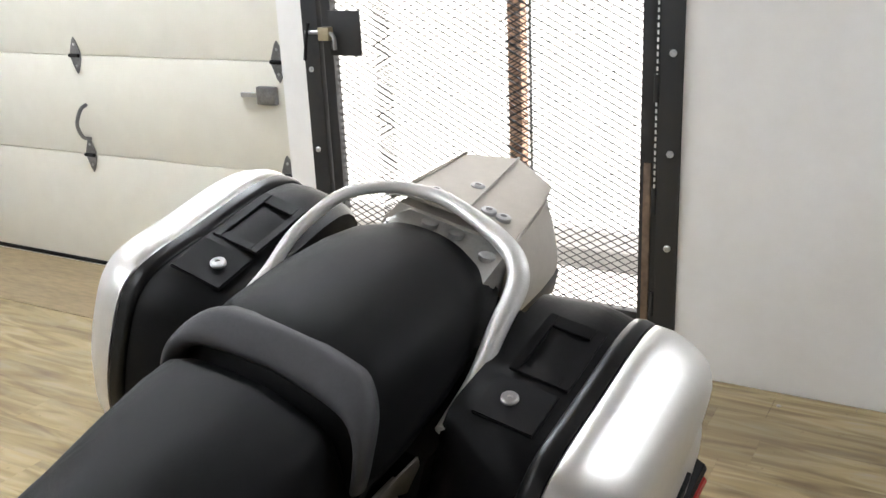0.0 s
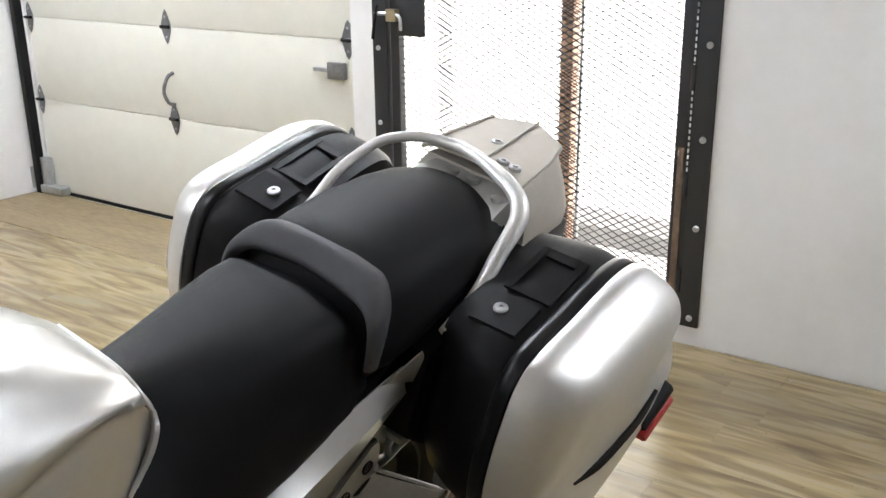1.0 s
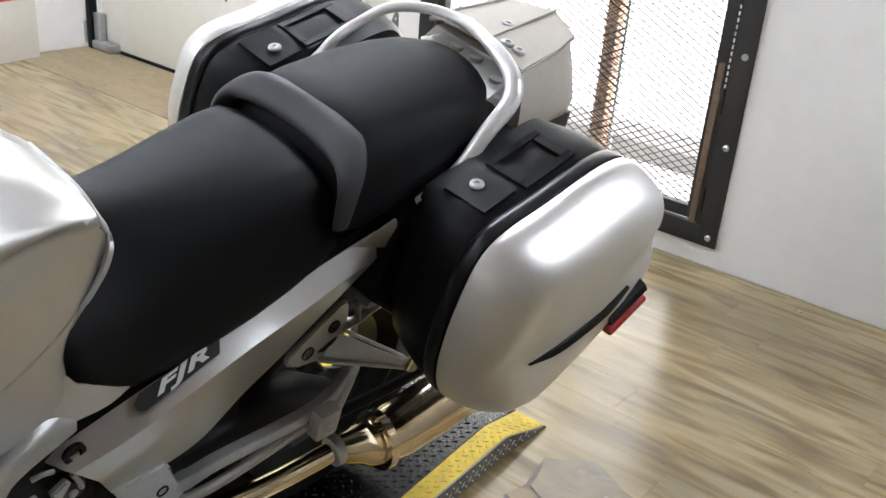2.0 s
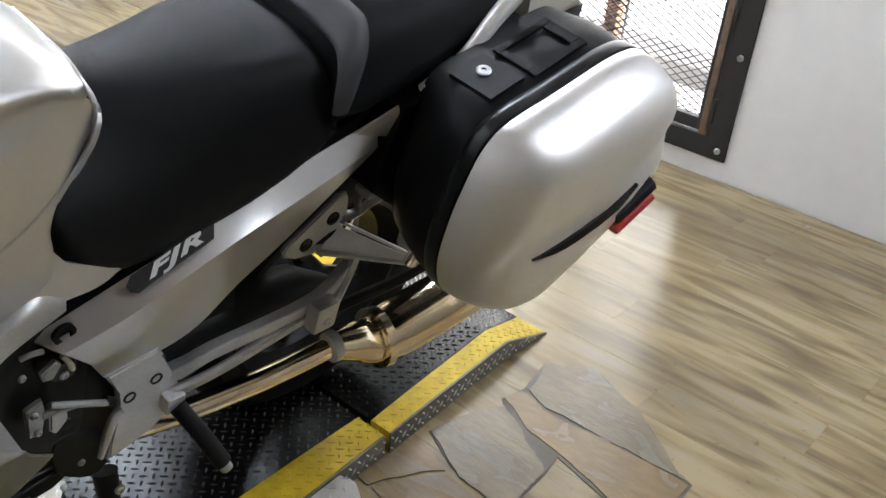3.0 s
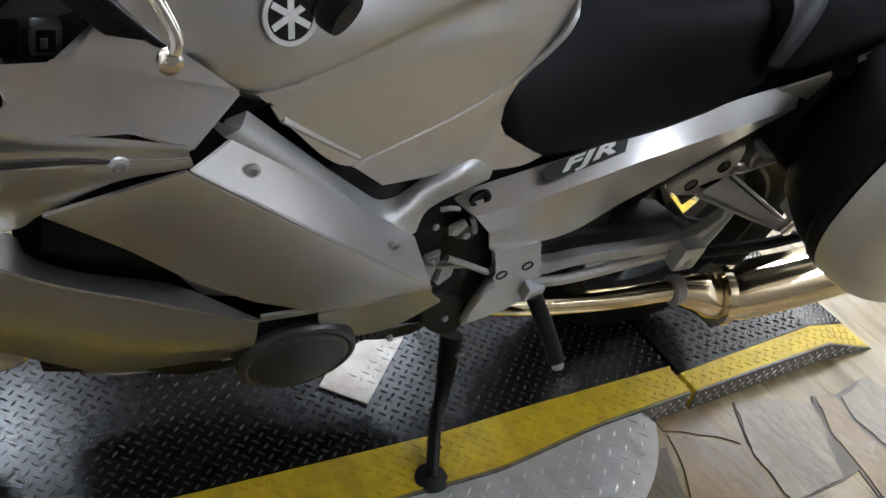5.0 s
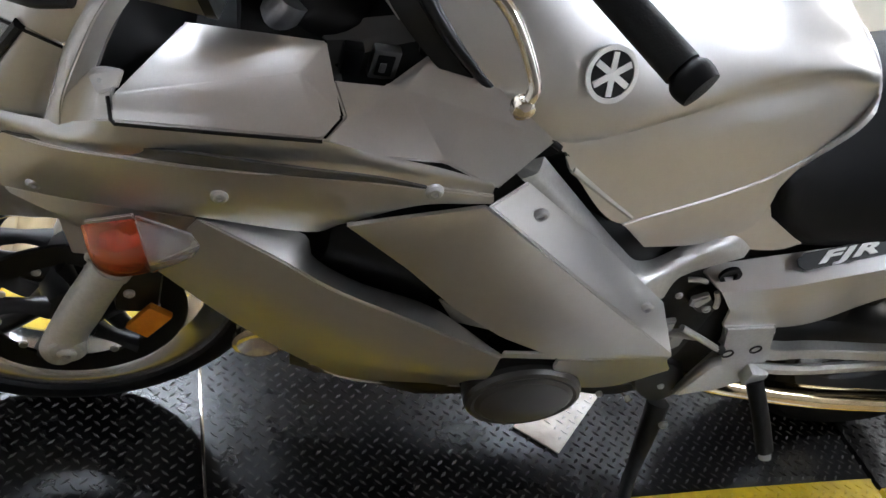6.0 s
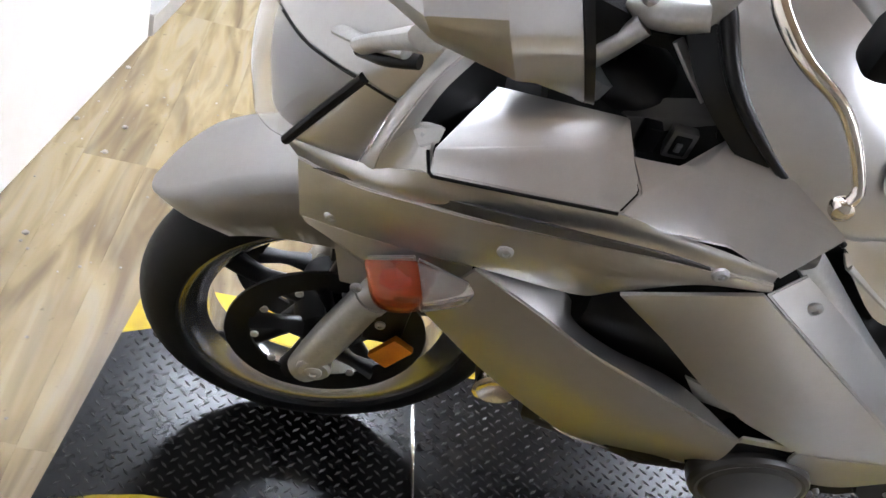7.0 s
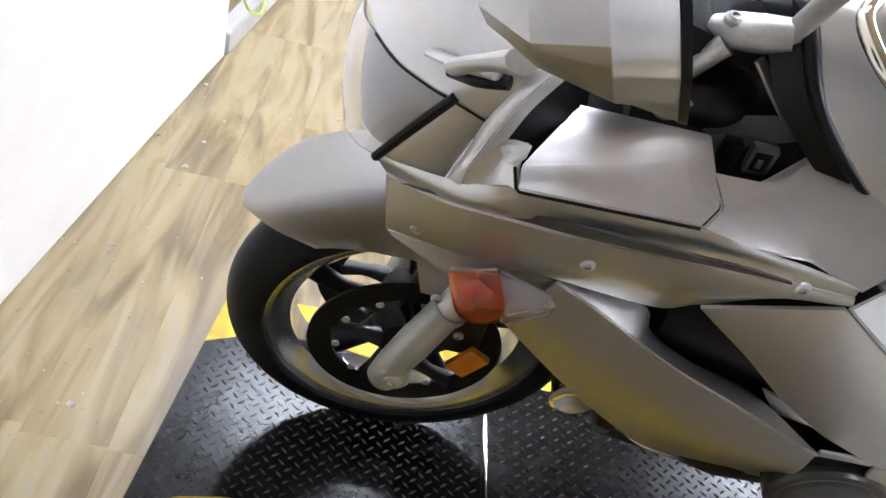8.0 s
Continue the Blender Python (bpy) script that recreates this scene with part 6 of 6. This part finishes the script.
part("instrument_panel", loops([[(.10, .10, 1.0), (.11, .12, 1.05), (-.11, .12, 1.05), (-.10, .10, 1.0)], [(.10, .22, .97), (.10, .22, 1.02), (-.10, .22, 1.02), (-.10, .22, .97)]], 16, straight=True), BLACK, bike)

def mirror_ring(y, pts, grow=0.0):
    c = np.mean(np.array(pts), axis=0)
    return [(u + (u - c[0]) * grow, y - (w - 1.15) * .40, w + (w - c[1]) * grow) for u, w in pts]


rim_line = [(.335, 1.116), (.410, 1.149), (.434, 1.206), (.424, 1.242), (.385, 1.280), (.335, 1.270), (.305, 1.190)]
mirr = part("mirror", loops([mirror_ring(.098, rim_line), mirror_ring(.050, [(.332, 1.118), (.432, 1.170), (.448, 1.212), (.425, 1.250), (.385, 1.282), (.332, 1.265), (.302, 1.185)]),
                             mirror_ring(-.006, [(.322, 1.140), (.410, 1.168), (.436, 1.206), (.405, 1.236), (.370, 1.258), (.325, 1.240), (.302, 1.185)]),
                             mirror_ring(-.046, [(.312, 1.138), (.362, 1.160), (.385, 1.190), (.370, 1.215), (.350, 1.228), (.322, 1.210), (.304, 1.170)])], 56, straight=True), SILVER, bike, "silver faceted mirror housing", 24)
part("mirror_rim", loops([mirror_ring(.0985, rim_line, .02), mirror_ring(.106, rim_line, .02)], 42, straight=True), BLACK_SMOOTH, mirr, "black mirror rim")
part("mirror_stalk", tube([(.200, -.050, .990), (.245, -.035, 1.035), (.315, -.008, 1.100)], [.012, .011, .016], 12, 12, flat=0.7), SILVER_DULL, mirr)
part("mirror_base", tube([(.165, -.072, .975), (.200, -.045, .995), (.222, -.010, 1.010)], .011, 10, 12, flat=0.5), SILVER_DULL, mirr)
part("mirror_foot", tube([(.180, -.050, .970), (.205, -.020, .988), (.215, .005, .998)], [.009, .012, .009], 10, 12, flat=0.8), BLACK_SMOOTH, mirr)


# loose metal sheet on the platform under the engine
bm = slab([(.163, .878), (.094, .804), (-.01, .90), (-.02, 1.02), (.002, 1.03)], LZ + 0.003, LZ + 0.006, axis=2)
scrap = thing("metal_sheet", "small bright aluminium tread sheet lying on the lift deck", "metal sheet")
SCRAP = material("scuffed_aluminium", (0.56, 0.53, 0.49), 0.5, 0.35, (0.36, 0.30, 0.24), 22, 0.8, 0.5, 60)
part("sheet", bm, SCRAP, scrap)
lug_rows(-.02, .163, .804, 1.03, LZ + 0.006, LUG_BARE, scrap, keep=lambda x, y: y > .885 - .35 * (x - .05) + .9 * abs(x - .09) and y < 1.03 - max(0, x) * .95)

# ---------------------------------------------------------------- floor planks and stones
sub = block((-5.2, -3.2, -0.1), (EAST, 3.54, -0.006), 0)
floor = tagged(finish(sub, "floor", GROUT, smooth=False), "grey-brown vinyl plank floor with a satin shine", "floor", kind="structure")
PW, PL = 0.152, 0.915
random.seed(4)


def plank_mesh(length):
    bm = block((0.0002, 0.0002, -0.006), (length - 0.0002, PW - 0.0002, 0.0), 0)
    for f in bm.faces:
        f.smooth = False
    me = bpy.data.meshes.new("plank")
    bm.to_mesh(me)
    bm.free()
    me.materials.append(WOOD)
    return me


full = plank_mesh(PL)
rest_v, rest_f = [], []
count = 0
row = 0
y = -3.19
while y < 3.5:
    x = -4.6 - random.random() * PL
    while x < EAST - 0.02:
        x0, x1 = max(x, -5.195), min(x + PL, EAST - 0.005)
        near = -2.6 < x < 1.75 and -1.2 < y < 3.3
        if near and count < 300:
            ob = new("plank", full)
            ob.parent = floor
            ob.location = (x, y, 0)
            count += 1
        else:
            k = len(rest_v)
            ring = [(x0 + 0.0006, y + 0.0006), (x1 - 0.0006, y + 0.0006), (x1 - 0.0006, min(y + PW, 3.535) - 0.0006), (x0 + 0.0006, min(y + PW, 3.535) - 0.0006)]
            rest_v += [(a, b, 0) for a, b in ring] + [(a, b, -.006) for a, b in ring]
            rest_f += [(k, k + 1, k + 2, k + 3), (k, k + 4, k + 5, k + 1), (k + 1, k + 5, k + 6, k + 2), (k + 2, k + 6, k + 7, k + 3), (k + 3, k + 7, k + 4, k)]
        x += PL
    y += PW
me = bpy.data.meshes.new("far_planks")
me.from_pydata(rest_v, [], rest_f)
me.materials.append(WOOD)
far = new("far_planks", me)
far.parent = floor
tagged(far, kind="stuff")

stones = tagged(finish(slab([(.334, 1.705), (.444, 1.652), (.609, 1.627), (.597, 1.785), (.585, 1.848), (.774, 1.803), (.857, 1.816), (.840, 1.992), (.80, 2.003), (.672, 2.098), (.465, 2.193), (.362, 2.108), (.388, 1.99), (.374, 1.92), (.394, 1.903), (.345, 1.786)], 0.0003, 0.0022, axis=2), "stone_floor", GROUT, smooth=False),
                "irregular flagstones set round the lift", "floor", kind="structure")
for pts in ([(.336, 1.707), (.444, 1.654), (.536, 1.639), (.607, 1.630), (.594, 1.785), (.549, 1.817), (.477, 1.862), (.394, 1.901), (.345, 1.784)],
            [(.377, 1.925), (.395, 1.980), (.466, 1.957), (.570, 1.965), (.680, 1.973), (.836, 1.982), (.853, 1.818), (.774, 1.806), (.574, 1.858), (.480, 1.872)],
            [(.465, 2.190), (.585, 2.140), (.672, 2.095), (.798, 1.999), (.834, 1.991), (.680, 1.983), (.570, 1.975), (.466, 1.967), (.398, 1.992), (.360, 2.110)]):
    c = np.mean(np.array(pts), axis=0)
    pts = [tuple(np.array(p) + (c - np.array(p)) * 0.0045) for p in pts]
    wob = [curve([(a[0], a[1], 0), ((a[0] + b[0]) / 2 + random.uniform(-.008, .008), (a[1] + b[1]) / 2 + random.uniform(-.008, .008), 0), (b[0], b[1], 0)], 7)[:-1] for a, b in zip(pts, pts[1:] + pts[:1])]
    line = [(p[0] + random.uniform(-.002, .002), p[1] + random.uniform(-.002, .002)) for seg in wob for p in seg]
    part("flagstone", slab(line, 0.001, 0.0042, axis=2), STONE_OCHRE if 1.8 < c[1] < 1.96 else STONE, stones)

# ochre flagstones between the lift and the slate ones
for pts in ([(.330, 1.676), (.442, 1.634), (.395, 1.560), (.360, 1.485), (.322, 1.490)], [(.452, 1.630), (.598, 1.610), (.585, 1.400), (.480, 1.450), (.372, 1.486), (.405, 1.556)],
            [(.606, 1.612), (.760, 1.640), (.860, 1.800), (.900, 1.560), (.800, 1.380), (.596, 1.398)]):
    wob = [curve([(a[0], a[1], 0), ((a[0] + b[0]) / 2 + random.uniform(-.006, .006), (a[1] + b[1]) / 2 + random.uniform(-.006, .006), 0), (b[0], b[1], 0)], 6)[:-1] for a, b in zip(pts, pts[1:] + pts[:1])]
    part("flagstone", slab([(p[0], p[1]) for seg in wob for p in seg], 0.0003, 0.0035, axis=2), STONE_OCHRE, stones, "ochre flagstone")

# brown stones along the lift, out of view, added to darken bodywork reflections
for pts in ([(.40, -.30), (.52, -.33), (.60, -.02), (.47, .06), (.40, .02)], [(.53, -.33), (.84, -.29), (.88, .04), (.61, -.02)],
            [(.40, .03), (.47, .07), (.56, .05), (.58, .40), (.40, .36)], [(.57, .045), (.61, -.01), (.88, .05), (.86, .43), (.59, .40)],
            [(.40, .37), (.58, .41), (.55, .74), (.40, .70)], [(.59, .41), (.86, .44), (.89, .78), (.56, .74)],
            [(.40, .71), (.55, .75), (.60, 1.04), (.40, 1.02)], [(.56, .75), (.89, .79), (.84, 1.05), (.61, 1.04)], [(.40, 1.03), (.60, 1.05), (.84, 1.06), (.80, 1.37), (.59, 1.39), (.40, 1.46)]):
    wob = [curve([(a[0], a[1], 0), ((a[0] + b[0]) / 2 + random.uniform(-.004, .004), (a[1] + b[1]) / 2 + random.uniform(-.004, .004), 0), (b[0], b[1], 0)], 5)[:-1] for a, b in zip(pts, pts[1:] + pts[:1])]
    part("flagstone", slab([(p[0], p[1]) for seg in wob for p in seg], 0.0003, 0.0035, axis=2), STONE_UNSEEN, stones, "unseen brown stone added to darken bodywork reflections")

# crumbs and chips lying about
bm = bmesh.new()
random.seed(11)
for k in range(110):
    if k < 22:
        cx, cy = random.uniform(0.35, 2.0), random.uniform(2.2, 3.45)
    else:
        cx = random.uniform(-1.3, 0.6)
        cy = -0.66 - 0.117 * (cx + 1.0) + random.uniform(0.02, 0.45) * random.random()
    s = random.uniform(0.0015, 0.0045) if k % 9 else 0.009
    made = bmesh.ops.create_icosphere(bm, subdivisions=1, radius=s, matrix=pose(cx, cy, s * 0.35, random.uniform(0, 360), 0, random.uniform(0, 360)))["verts"]
    for v in made:
        v.co.z = max(0.0005, v.co.z * 0.6)
crumbs = finish(bm, "floor_crumbs", material("pale_crumb", (0.42, 0.38, 0.31), 0.8, 0, (0.12, 0.10, 0.08), 60, 0.9))
tagged(crumbs, "small pale and dark crumbs scattered on the plank floor", "crumbs", kind="stuff")
